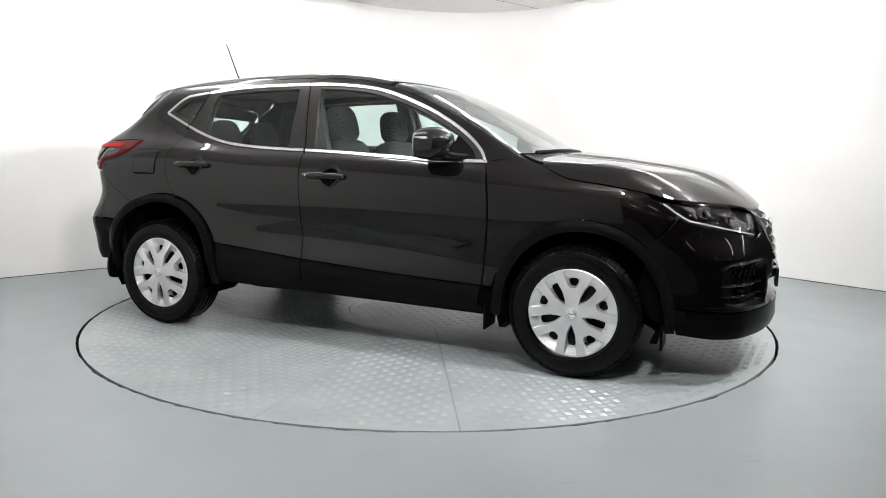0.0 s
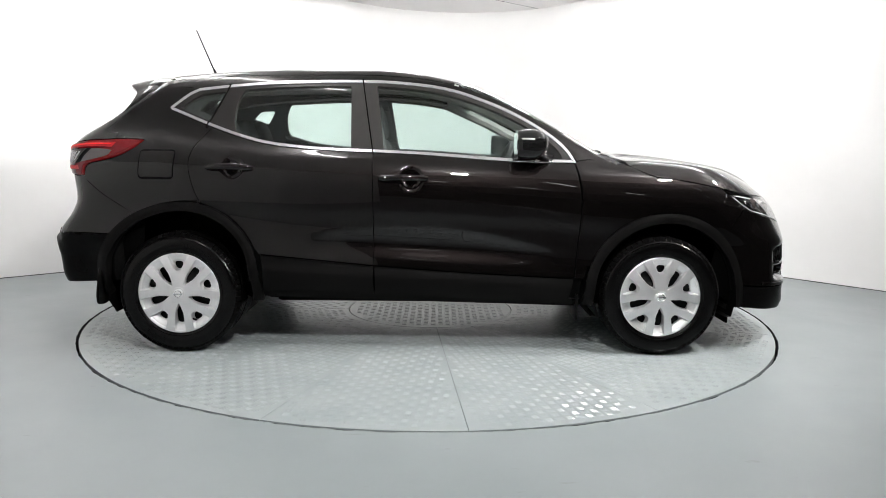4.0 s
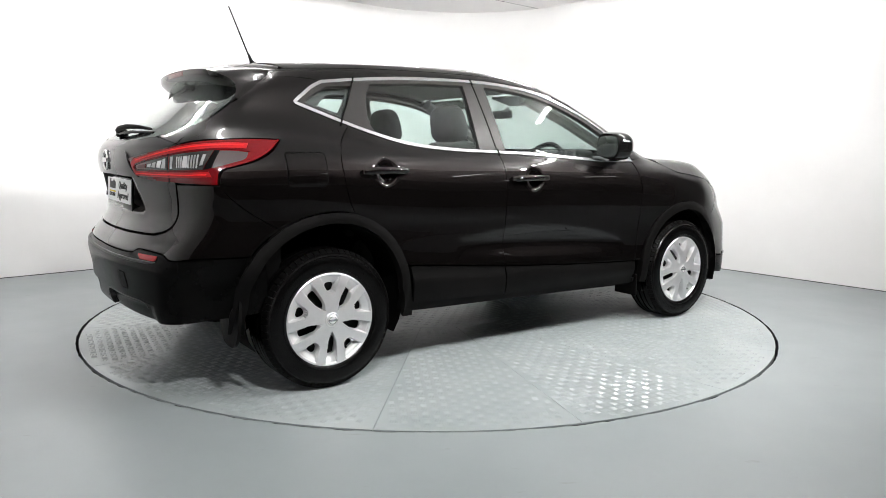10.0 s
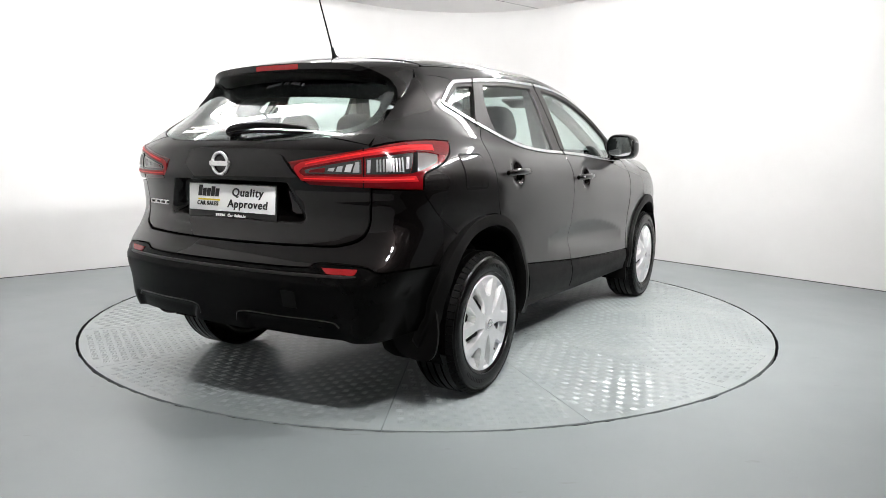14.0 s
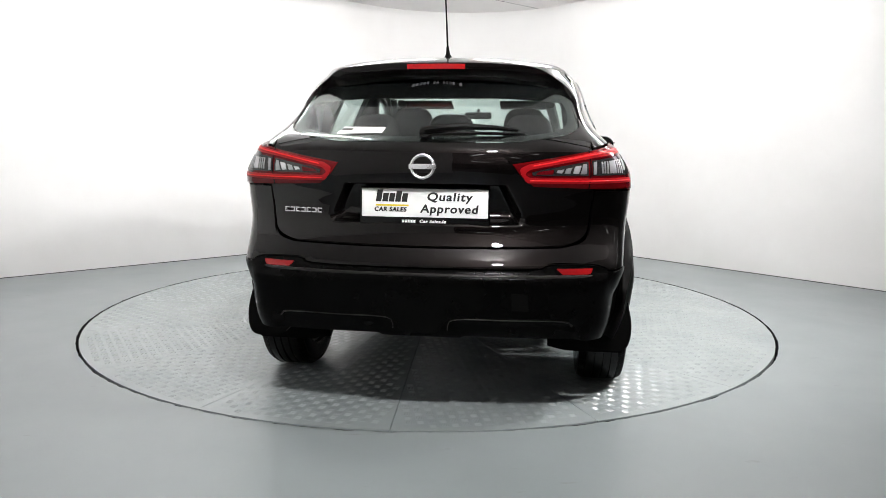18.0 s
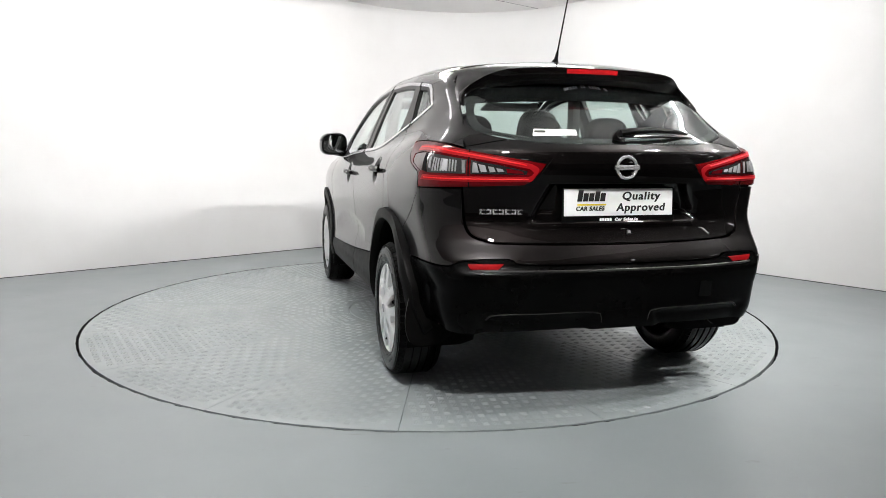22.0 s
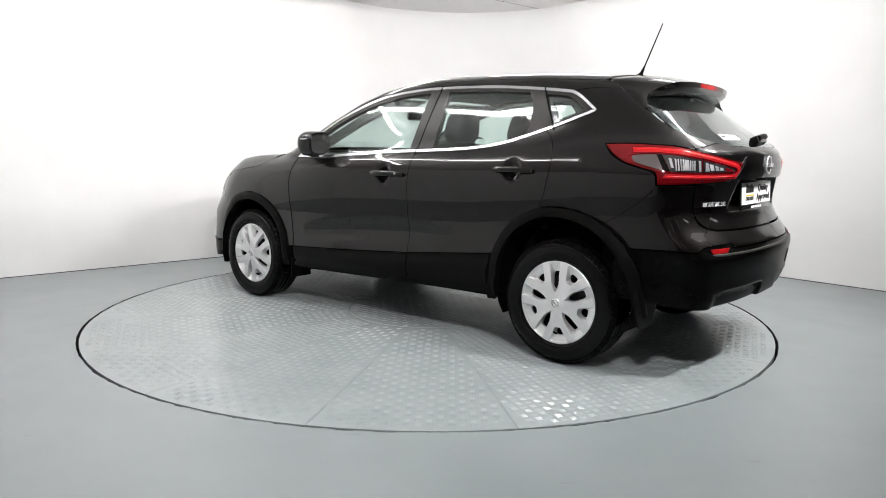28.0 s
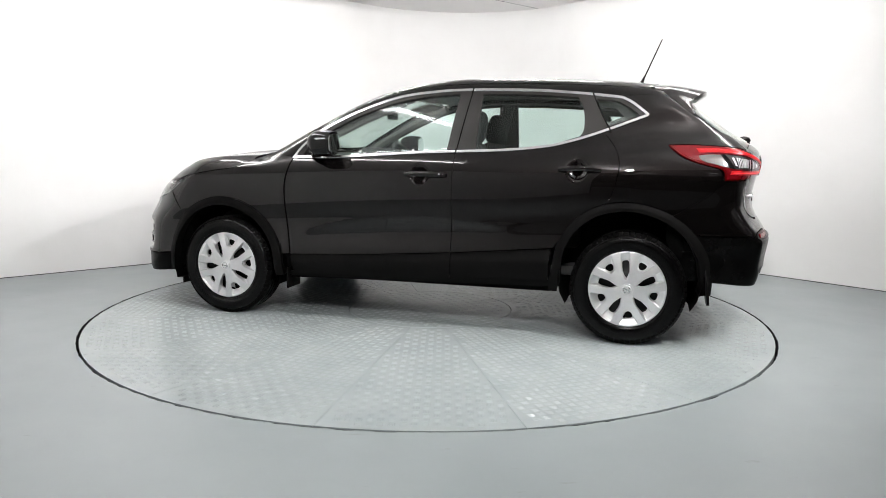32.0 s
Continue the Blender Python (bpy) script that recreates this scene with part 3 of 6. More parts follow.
def skin(name, view, outer, mat, parent, label="", **kw):
    return link_part(name, skin_mesh(name, view, outer, **kw), mat, parent, label)


def circle_run(cx, cz, r, a0, a1, n=14, squash=1.0):
    return [(cx + r * math.cos(radians(a0 + (a1 - a0) * i / n)), cz + squash * r * math.sin(radians(a0 + (a1 - a0) * i / n))) for i in range(n + 1)]


# character lines of the side (x, z)
BELT = [(-1.392, 1.330), (-1.30, 1.294), (-1.181, 1.248), (-1.025, 1.194), (-0.869, 1.152), (-0.712, 1.130), (-0.524, 1.116), (-0.274, 1.107), (0.0, 1.096), (0.25, 1.080), (0.53, 1.064), (0.845, 1.060)]
DLO_TOP = [(0.845, 1.060), (0.80, 1.135), (0.70, 1.222), (0.54, 1.318), (0.375, 1.392), (0.15, 1.465), (-0.10, 1.498), (-0.35, 1.507), (-0.73, 1.499), (-1.05, 1.474), (-1.245, 1.452)]
DLO_REAR = [(-1.245, 1.452), (-1.30, 1.425), (-1.35, 1.388), (-1.395, 1.352), (-1.402, 1.34), (-1.392, 1.330)]
GAP_FRONT = [(0.835, 1.060), (0.850, 1.0), (0.868, 0.88), (0.866, 0.727), (0.853, 0.572), (0.842, 0.432)]
GAP_MID = [(-0.268, 1.107), (-0.262, 0.956), (-0.258, 0.71), (-0.256, 0.495)]
GAP_REAR = [(-1.150, 1.237), (-1.222, 1.144), (-1.248, 1.067), (-1.240, 0.975), (-1.215, 0.883), (-1.188, 0.827)]
ROOF_EDGE = [(-1.50, 1.455), (-1.44, 1.495), (-1.2, 1.515), (-0.9, 1.530), (-0.5, 1.538), (-0.2, 1.534), (0.05, 1.512), (0.3, 1.447), (0.55, 1.340), (0.8, 1.215), (0.97, 1.112), (1.04, 1.078)]
REAR_ARCH, FRONT_ARCH = (-1.285, 0.44, 0.398), (1.352, 0.350, 0.447)


STRETCH = 1.2


def arc(spec, a0, a1, grow=0.0, n=16):
    """A wheel arch line; the rear arch is drawn out towards the tail."""
    cx, cz, r = spec
    pts = []
    for i in range(n + 1):
        a = radians(a0 + (a1 - a0) * i / n)
        c = math.cos(a) * (r + grow)
        pts.append((cx + c * (STRETCH if cx < 0 and c < 0 else 1.0), cz + (r + grow) * math.sin(a)))
    return pts


def soft(v, width):
    """A smooth step from 0 to 1 as v goes from 0 to width."""
    t = np.clip(v / width, 0, 1)
    return t * t * (3 - 2 * t)


def side_panels(root, s):
    view = LEFT if s > 0 else RIGHT
    g = 0.0024
    fd = outline(GAP_FRONT, [(0.842, 0.432), (0.5, 0.448), (0.233, 0.462), (-0.256, 0.495)], GAP_MID[::-1], [(-0.268, 1.107), (0.0, 1.096), (0.25, 1.080), (0.53, 1.064), (0.835, 1.060)])

    def door_shape(p, n):
        # the hollow in the lower door and the fine line along it, and the cups behind the handles
        x, z = p[:, 0], p[:, 2]
        z0 = 0.620 - 0.055 * x
        tall = 0.088 * np.clip(1 - ((x - 0.07) / 0.66) ** 2, 0, 1)
        drop = np.clip(z0 + tall - z, 0, None)
        deep = 0.36 * tall
        hollow = -deep * (1 - np.exp(-0.36 * drop / (deep + 1e-6))) * (1 - soft(z0 - z, 0.105))
        cup = np.zeros_like(x)
        for cx, cz in ((-0.055, 0.970), (-1.015, 1.018)):
            cup -= 0.022 * (1 - soft(np.hypot(x - cx, (z - cz) * 0.95) - 0.035, 0.026))
        return hollow + cup

    front = skin("front_door", view, inset(fd, g), M_PAINT, root, step=0.016, shape=door_shape)
    rd = outline(GAP_MID, [(-0.256, 0.495), (-0.544, 0.521), (-0.885, 0.552)], [(-0.885, 0.552)] + arc(REAR_ARCH, 24, 74, -0.004)[1:-1] + [(-1.188, 0.827)], GAP_REAR[::-1],
                 [(-1.150, 1.237), (-1.025, 1.194), (-0.869, 1.152), (-0.712, 1.130), (-0.524, 1.116), (-0.268, 1.107)])
    rear = skin("rear_door", view, inset(rd, g), M_PAINT, root, step=0.016, shape=door_shape)
    for door, x0, x1, z in ((front, -0.224, 0.036, 0.971), (rear, -1.149, -0.906, 1.018)):
        bm = bmesh.new()
        xs = np.linspace(x0, x1, 9)
        base = view.lift(np.stack([xs, np.full(9, z)], 1))
        nn = normal_at(base)
        pts, rad = [], []
        for k in range(9):
            t = k / 8
            bow = 0.014 + 0.020 * math.sin(math.pi * t)
            pts.append(base[k] + nn[k] * bow)
            rad.append(0.0145 if 0.08 < t < 0.92 else 0.011)
        tube(bm, pts, rad, 10)
        for v in bm.verts:
            v.co.z = z + (v.co.z - z) * 1.15
        handle = part("door_handle", bm, M_PAINT, door, "black pull handle over a dark cup")
        if x0 > -0.5:
            bm = bmesh.new()
            tube(bm, [base[1] + nn[1] * 0.036, base[1] + nn[1] * 0.0425], 0.006, 12)
            part("lock_cylinder", bm, M_CHROME, handle)
    c1 = outline([(-0.252, 0.490), (0.233, 0.458), (0.838, 0.428)], [(0.838, 0.428), (0.825, 0.36), (0.812, 0.305)], [(0.812, 0.305), (0.234, 0.318), (-0.248, 0.335)], [(-0.248, 0.335), (-0.252, 0.490)])
    clad_shape = lambda p, n: 0.010 * soft(0.47 - 0.05 * p[:, 0] - p[:, 2], 0.05) - 0.008 * soft(0.38 - p[:, 2], 0.05)
    skin("sill_cladding", view, c1, M_CLAD, front, "grained black plastic", lift=0.006, step=0.02, shape=clad_shape)
    c2 = outline([(-0.262, 0.490), (-0.544, 0.516), (-0.875, 0.545)], [(-0.875, 0.545), (-0.862, 0.46), (-0.86, 0.36)], [(-0.86, 0.36), (-0.5, 0.35), (-0.258, 0.335)], [(-0.258, 0.335), (-0.262, 0.490)])
    skin("sill_cladding", view, c2, M_CLAD, rear, "grained black plastic", lift=0.006, step=0.02, shape=clad_shape)
    c3 = outline([(-0.88, 0.375), (0.0, 0.345), (0.88, 0.315)], [(0.88, 0.315), (0.86, 0.285)], [(0.86, 0.285), (0.0, 0.295), (-0.86, 0.315)], [(-0.86, 0.315), (-0.88, 0.375)])
    skin("rocker_panel", view, c3, M_CLAD, root, "dull black lower sill", lift=-0.006, step=0.05)
    # fender
    fe = outline([(0.918, 0.50), (0.900, 0.43)], [(0.900, 0.43), (0.848, 0.433)], [(0.848, 0.433)] + [(x + 0.005, z) for x, z in GAP_FRONT[::-1][1:]], [(0.840, 1.060), (0.85, 1.072)],
                 [(0.85, 1.072), (1.0, 1.088), (1.139, 1.050), (1.22, 1.012), (1.294, 0.988), (1.445, 0.968), (1.64, 0.933)],
                 [(1.64, 0.933), (1.70, 0.890), (1.79, 0.832)], [(1.79, 0.832), (1.725, 0.74), (1.672, 0.655)], arc(FRONT_ARCH, 42, 160))
    skin("front_fender", view, inset(fe, g), M_PAINT, root, step=0.024)
    # ground of the seams
    bk = outline([(-1.6, 0.78), (-1.6, 1.12)], [(-1.6, 1.12), (-1.40, 1.24), (-1.15, 1.19), (-0.869, 1.125), (-0.524, 1.09), (-0.268, 1.08), (0.25, 1.05), (0.8, 1.03), (1.0, 1.06)],
                 [(1.0, 1.06), (1.14, 1.01), (1.3, 0.95), (1.6, 0.90), (1.7, 0.85)], [(1.7, 0.85), (1.62, 0.75)], arc(FRONT_ARCH, 45, 190, 0.02), [(0.87, 0.26), (-0.84, 0.29)], arc(REAR_ARCH, -10, 128, 0.02))
    skin("inner_panel", view, bk, M_SHELL, root, lift=-0.034, step=0.06, thick=0)
    # arch mouldings
    rm = outline(arc(REAR_ARCH, 0, 180), [(-1.7626, 0.44), (-1.775, 0.40), (-1.775, 0.33)], [(-1.775, 0.33), (-1.710, 0.33)], [(-1.710, 0.33), (-1.712, 0.40), (-1.7026, 0.44)], arc(REAR_ARCH, 180, 0, -0.050), [(-0.937, 0.44), (-0.922, 0.40), (-0.915, 0.30)], [(-0.915, 0.30), (-0.862, 0.30)], [(-0.862, 0.30), (-0.872, 0.38), (-0.887, 0.44)])
    skin("arch_moulding", view, rm, M_CLAD, root, "grained black wheel arch moulding", lift=0.020, step=0.014, thick=0.05,
         shape=lambda p, n: 0.020 * soft(-1.42 - p[:, 0], 0.22) + 0.008 * soft(REAR_ARCH[2] - np.hypot(np.where(p[:, 0] < REAR_ARCH[0], (p[:, 0] - REAR_ARCH[0]) / STRETCH, p[:, 0] - REAR_ARCH[0]), p[:, 2] - REAR_ARCH[1]), 0.03))
    fm = outline(arc(FRONT_ARCH, 20, 180), [(0.905, 0.350), (0.893, 0.29)], [(0.893, 0.29), (0.946, 0.285)], [(0.946, 0.285), (0.958, 0.350)], arc(FRONT_ARCH, 180, 5, -0.053), [(1.7445, 0.384), (1.757, 0.33), (1.76, 0.27)], [(1.76, 0.27), (1.803, 0.27)], [(1.803, 0.27), (1.797, 0.40), (1.772, 0.503)])
    skin("arch_moulding", view, fm, M_CLAD, root, "grained black wheel arch moulding", lift=0.012, step=0.014, thick=0.05,
         shape=lambda p, n: 0.008 * soft(FRONT_ARCH[2] - np.hypot(p[:, 0] - FRONT_ARCH[0], p[:, 2] - FRONT_ARCH[1]), 0.03))
    # wheel housings
    for cx, cz, r in ((-1.300, 0.40, 0.385), (1.335, 0.34, 0.415)):
        bm = bmesh.new()
        rows = []
        for y, k in ((0.855, 1.0), (0.60, 1.0), (0.52, 0.9), (0.50, 0.05)):
            rows.append([bm.verts.new((cx + r * k * math.cos(radians(a)) * (1.13 if cx < 0 and a > 90 else 1.0), s * y, max(0.22, cz + r * k * math.sin(radians(a))))) for a in range(-30, 211, 12)])
        for p, q in zip(rows, rows[1:]):
            for i in range(len(p) - 1):
                bm.faces.new((p[i], p[i + 1], q[i + 1], q[i]))
        bmesh.ops.remove_doubles(bm, verts=bm.verts, dist=1e-4)
        part("wheel_housing", bm, M_SHELL, root, "dark wheel housing liner")
    # side windows
    dlo = outline(BELT, DLO_TOP, DLO_REAR)
    skin("window_trim", view, inset(dlo, 0.001), M_CHROME, root, "satin chrome window surround", holes=[inset(dlo, 0.0155)], lift=0.005, step=0.010, thick=0.016)
    frame_poly = inset(dlo, 0.015)
    glass_f = outline([(-0.205, 1.122), (0.05, 1.112), (0.30, 1.097), (0.55, 1.082), (0.775, 1.082)], [(0.775, 1.082), (0.745, 1.135), (0.66, 1.205), (0.52, 1.288), (0.36, 1.36), (0.15, 1.428), (-0.04, 1.46), (-0.252, 1.476)], [(-0.252, 1.476), (-0.228, 1.30), (-0.205, 1.122)])
    glass_r = outline([(-1.012, 1.214), (-0.85, 1.166), (-0.70, 1.145), (-0.52, 1.133), (-0.385, 1.126)], [(-0.385, 1.126), (-0.390, 1.30), (-0.396, 1.476)], [(-0.396, 1.476), (-0.70, 1.468), (-0.985, 1.449)], [(-0.985, 1.449), (-1.018, 1.39), (-1.032, 1.32), (-1.030, 1.25), (-1.012, 1.214)])
    glass_q = outline([(-1.345, 1.344), (-1.25, 1.305), (-1.172, 1.273)], [(-1.172, 1.273), (-1.122, 1.36), (-1.090, 1.435)], [(-1.090, 1.435), (-1.15, 1.432), (-1.225, 1.423)], [(-1.225, 1.423), (-1.29, 1.385), (-1.345, 1.344)])
    sail = outline([(0.62, 1.084), (0.70, 1.083), (0.775, 1.083)], [(0.775, 1.083), (0.745, 1.135), (0.655, 1.21)], [(0.655, 1.21), (0.635, 1.15), (0.62, 1.084)])
    skin("window_pillar", view, frame_poly, M_PILLAR, root, "satin black window pillars", holes=[glass_f, glass_r, glass_q], lift=-0.002, step=0.03, thick=0.03)
    skin("sail_panel", view, sail, M_CLAD, front, "black corner panel behind the mirror", lift=-0.006, step=0.03)
    gap1 = outline([(-0.272, 1.128), (-0.333, 1.49)], [(-0.333, 1.49), (-0.326, 1.49)], [(-0.326, 1.49), (-0.264, 1.128)], [(-0.264, 1.128), (-0.272, 1.128)])
    skin("door_seam", view, gap1, M_SHELL, root, lift=-0.0005, step=0.03, thick=0.002)
    for z0, z1 in ((1.100, 1.132), (1.480, 1.512)):
        x0, x1 = (-0.263 - (z - 1.1) * 0.172 for z in (z0, z1))
        brk = outline([(x0 - 0.004, z0), (x1 - 0.004, z1)], [(x1 - 0.004, z1), (x1 + 0.004, z1)], [(x1 + 0.004, z1), (x0 + 0.004, z0)], [(x0 + 0.004, z0), (x0 - 0.004, z0)])
        skin("door_seam", view, brk, M_SHELL, root, lift=0.0065, step=0.02, thick=0.004)
    gap2 = outline([(-1.180, 1.262), (-1.128, 1.36), (-1.082, 1.455)], [(-1.082, 1.455), (-1.074, 1.455)], [(-1.074, 1.455), (-1.119, 1.36), (-1.171, 1.262)], [(-1.171, 1.262), (-1.180, 1.262)])
    skin("door_seam", view, gap2, M_SHELL, root, lift=-0.0005, step=0.03, thick=0.002)
    for z0, z1, a0, a1 in ((1.236, 1.270, -1.186, -1.174), (1.448, 1.476, -1.080, -1.068)):
        brk = outline([(a0 - 0.004, z0), (a1 - 0.004, z1)], [(a1 - 0.004, z1), (a1 + 0.004, z1)], [(a1 + 0.004, z1), (a0 + 0.004, z0)], [(a0 + 0.004, z0), (a0 - 0.004, z0)])
        skin("door_seam", view, brk, M_SHELL, root, lift=0.0065, step=0.02, thick=0.004)
    # dark trim inside the rear corner, with a small opening behind the quarter window
    hole = outline([(-1.262, 1.352), (-1.19, 1.325), (-1.165, 1.320)], [(-1.165, 1.320), (-1.125, 1.380), (-1.110, 1.412)], [(-1.110, 1.412), (-1.18, 1.410), (-1.215, 1.400)], [(-1.215, 1.400), (-1.262, 1.352)])
    trim = outline([(-1.44, 1.33), (-1.20, 1.19), (-1.06, 1.15)], [(-1.06, 1.15), (-1.05, 1.30), (-1.03, 1.46)], [(-1.03, 1.46), (-1.25, 1.445), (-1.40, 1.42)], [(-1.40, 1.42), (-1.44, 1.33)])
    skin("pillar_trim", view, trim, M_INTERIOR, root, "dark trim inside the rear corner", holes=[hole], lift=-0.055, step=0.03, thick=0.01)
    for poly, parent, name in ((glass_f, front, "window_pane"), (glass_r, rear, "window_pane"), (glass_q, root, "quarter_window")):
        skin(name, view, inset(poly, -0.004), M_GLASS, parent, "clear faintly green side glass", lift=-0.010, step=0.05, thick=0.004, solid=True).visible_shadow = False
    # roof side above the windows, down to the bonnet corner
    rs = outline([(0.85, 1.074)] + DLO_TOP[1:], [(-1.245, 1.452), (-1.35, 1.462), (-1.50, 1.455)], ROOF_EDGE, [(1.04, 1.078), (0.95, 1.085), (0.85, 1.074)])
    skin("roof_side", view, rs, M_PAINT, root, step=0.03, thick=0.02)
    # fuel flap on the right-hand side
    if s < 0:
        ff = inset(outline([(-1.500, 1.108), (-1.345, 1.108)], [(-1.345, 1.108), (-1.332, 1.104), (-1.328, 1.09)], [(-1.328, 1.09), (-1.332, 0.98)], [(-1.332, 0.98), (-1.337, 0.964), (-1.352, 0.960)], [(-1.352, 0.960), (-1.497, 0.960)], [(-1.497, 0.960), (-1.512, 0.964), (-1.516, 0.98)], [(-1.516, 0.98), (-1.514, 1.09)], [(-1.514, 1.09), (-1.511, 1.103), (-1.500, 1.108)], step=0.01), 0.0)
        skin("fuel_flap_seam", view, inset(ff, -0.0045), M_SHELL, root, lift=0.0008, step=0.02, thick=0.001)
        skin("fuel_flap", view, inset(ff, 0.0015), M_PAINT, root, "round-cornered fuel filler flap", lift=0.004, step=0.02, thick=0.003, shape=lambda p, n: 0.004 * soft(1.108 - p[:, 2], 0.02) * soft(p[:, 2] - 0.960, 0.02) - 0.004)

    # door mirror: a flat back, a helmet-shaped housing drawn to a blunt point in front
    bm = bmesh.new()
    c = Vector((0.596, s * 0.904, 1.156))
    bmesh.ops.create_uvsphere(bm, u_segments=36, v_segments=22, radius=1.0)
    for v in bm.verts:
        qx, qy, qz = (math.copysign(abs(k) ** 0.70, k) for k in v.co)
        ahead = max(0.0, qx)
        x = -0.090 if qx < -0.62 else qx * 0.096 if qx > 0 else qx / 0.62 * 0.090
        tall = (0.085 if qz > 0 else 0.080) * (1 - 0.30 * ahead)
        v.co = (c.x + x - 0.014 * (1 + qy) * ahead, c.y + s * qy * (0.100 - 0.016 * ahead), c.z + qz * tall + 0.008 * ahead - 0.006 * qy)
    mirror = part("door_mirror", bm, M_GLOSSBLACK, front, "gloss black door mirror with a slim indicator")
    bm = bmesh.new()
    prism(bm, [(math.copysign(abs(math.cos(a)) ** 0.6, math.cos(a)) * 0.080, math.copysign(abs(math.sin(a)) ** 0.6, math.sin(a)) * 0.062) for a in [k * math.tau / 28 for k in range(28)]], 0.0, 0.004,
          Matrix.Translation((c.x - 0.092, c.y, c.z)) @ Matrix(((0, 0, -1, 0), (1, 0, 0, 0), (0, 1, 0, 0), (0, 0, 0, 1))))
    part("mirror_glass", bm, M_MIRROR, mirror, smooth=False)
    bm = bmesh.new()
    tube(bm, [(0.672, s * 0.925, 1.182), (0.648, s * 0.958, 1.183), (0.615, s * 0.988, 1.184), (0.570, s * 1.001, 1.186), (0.522, s * 1.003, 1.188)], [0.003, 0.005, 0.006, 0.006, 0.004], 8)
    part("indicator", bm, M_LAMPCLEAR, mirror)
    bm = bmesh.new()
    tube(bm, [(0.715, s * 0.765, 1.090), (0.690, s * 0.805, 1.088), (0.660, s * 0.845, 1.092), (0.630, s * 0.885, 1.105)], [0.028, 0.026, 0.026, 0.03], 12)
    part("mirror_foot", bm, M_GLOSSBLACK, mirror)

    # mud flaps
    bm = bmesh.new()
    flap = run([(0.862, 0.47), (0.880, 0.38), (0.874, 0.30), (0.845, 0.262), (0.77, 0.256), (0.70, 0.275), (0.655, 0.33), (0.62, 0.37), (0.62, 0.47)], 0.02)
    prism(bm, [(s * y, z) for y, z in flap], -0.007, 0.007, Matrix.Translation((-1.768, 0, 0)) @ Matrix(((0, 0, 1, 0), (1, 0, 0, 0), (0, 1, 0, 0), (0, 0, 0, 1))))
    for v in bm.verts:
        v.co.x -= (0.47 - v.co.z) * 0.12 - 0.02
    part("mud_flap", bm, M_CLAD, root, "black plastic mud flap")
    bm = bmesh.new()
    box(bm, (0.858, s * 0.70 if s > 0 else -0.875, 0.20), (0.870, s * 0.875 if s > 0 else -0.70, 0.34), 0.005)
    part("mud_flap", bm, M_CLAD, root, "black plastic mud flap")


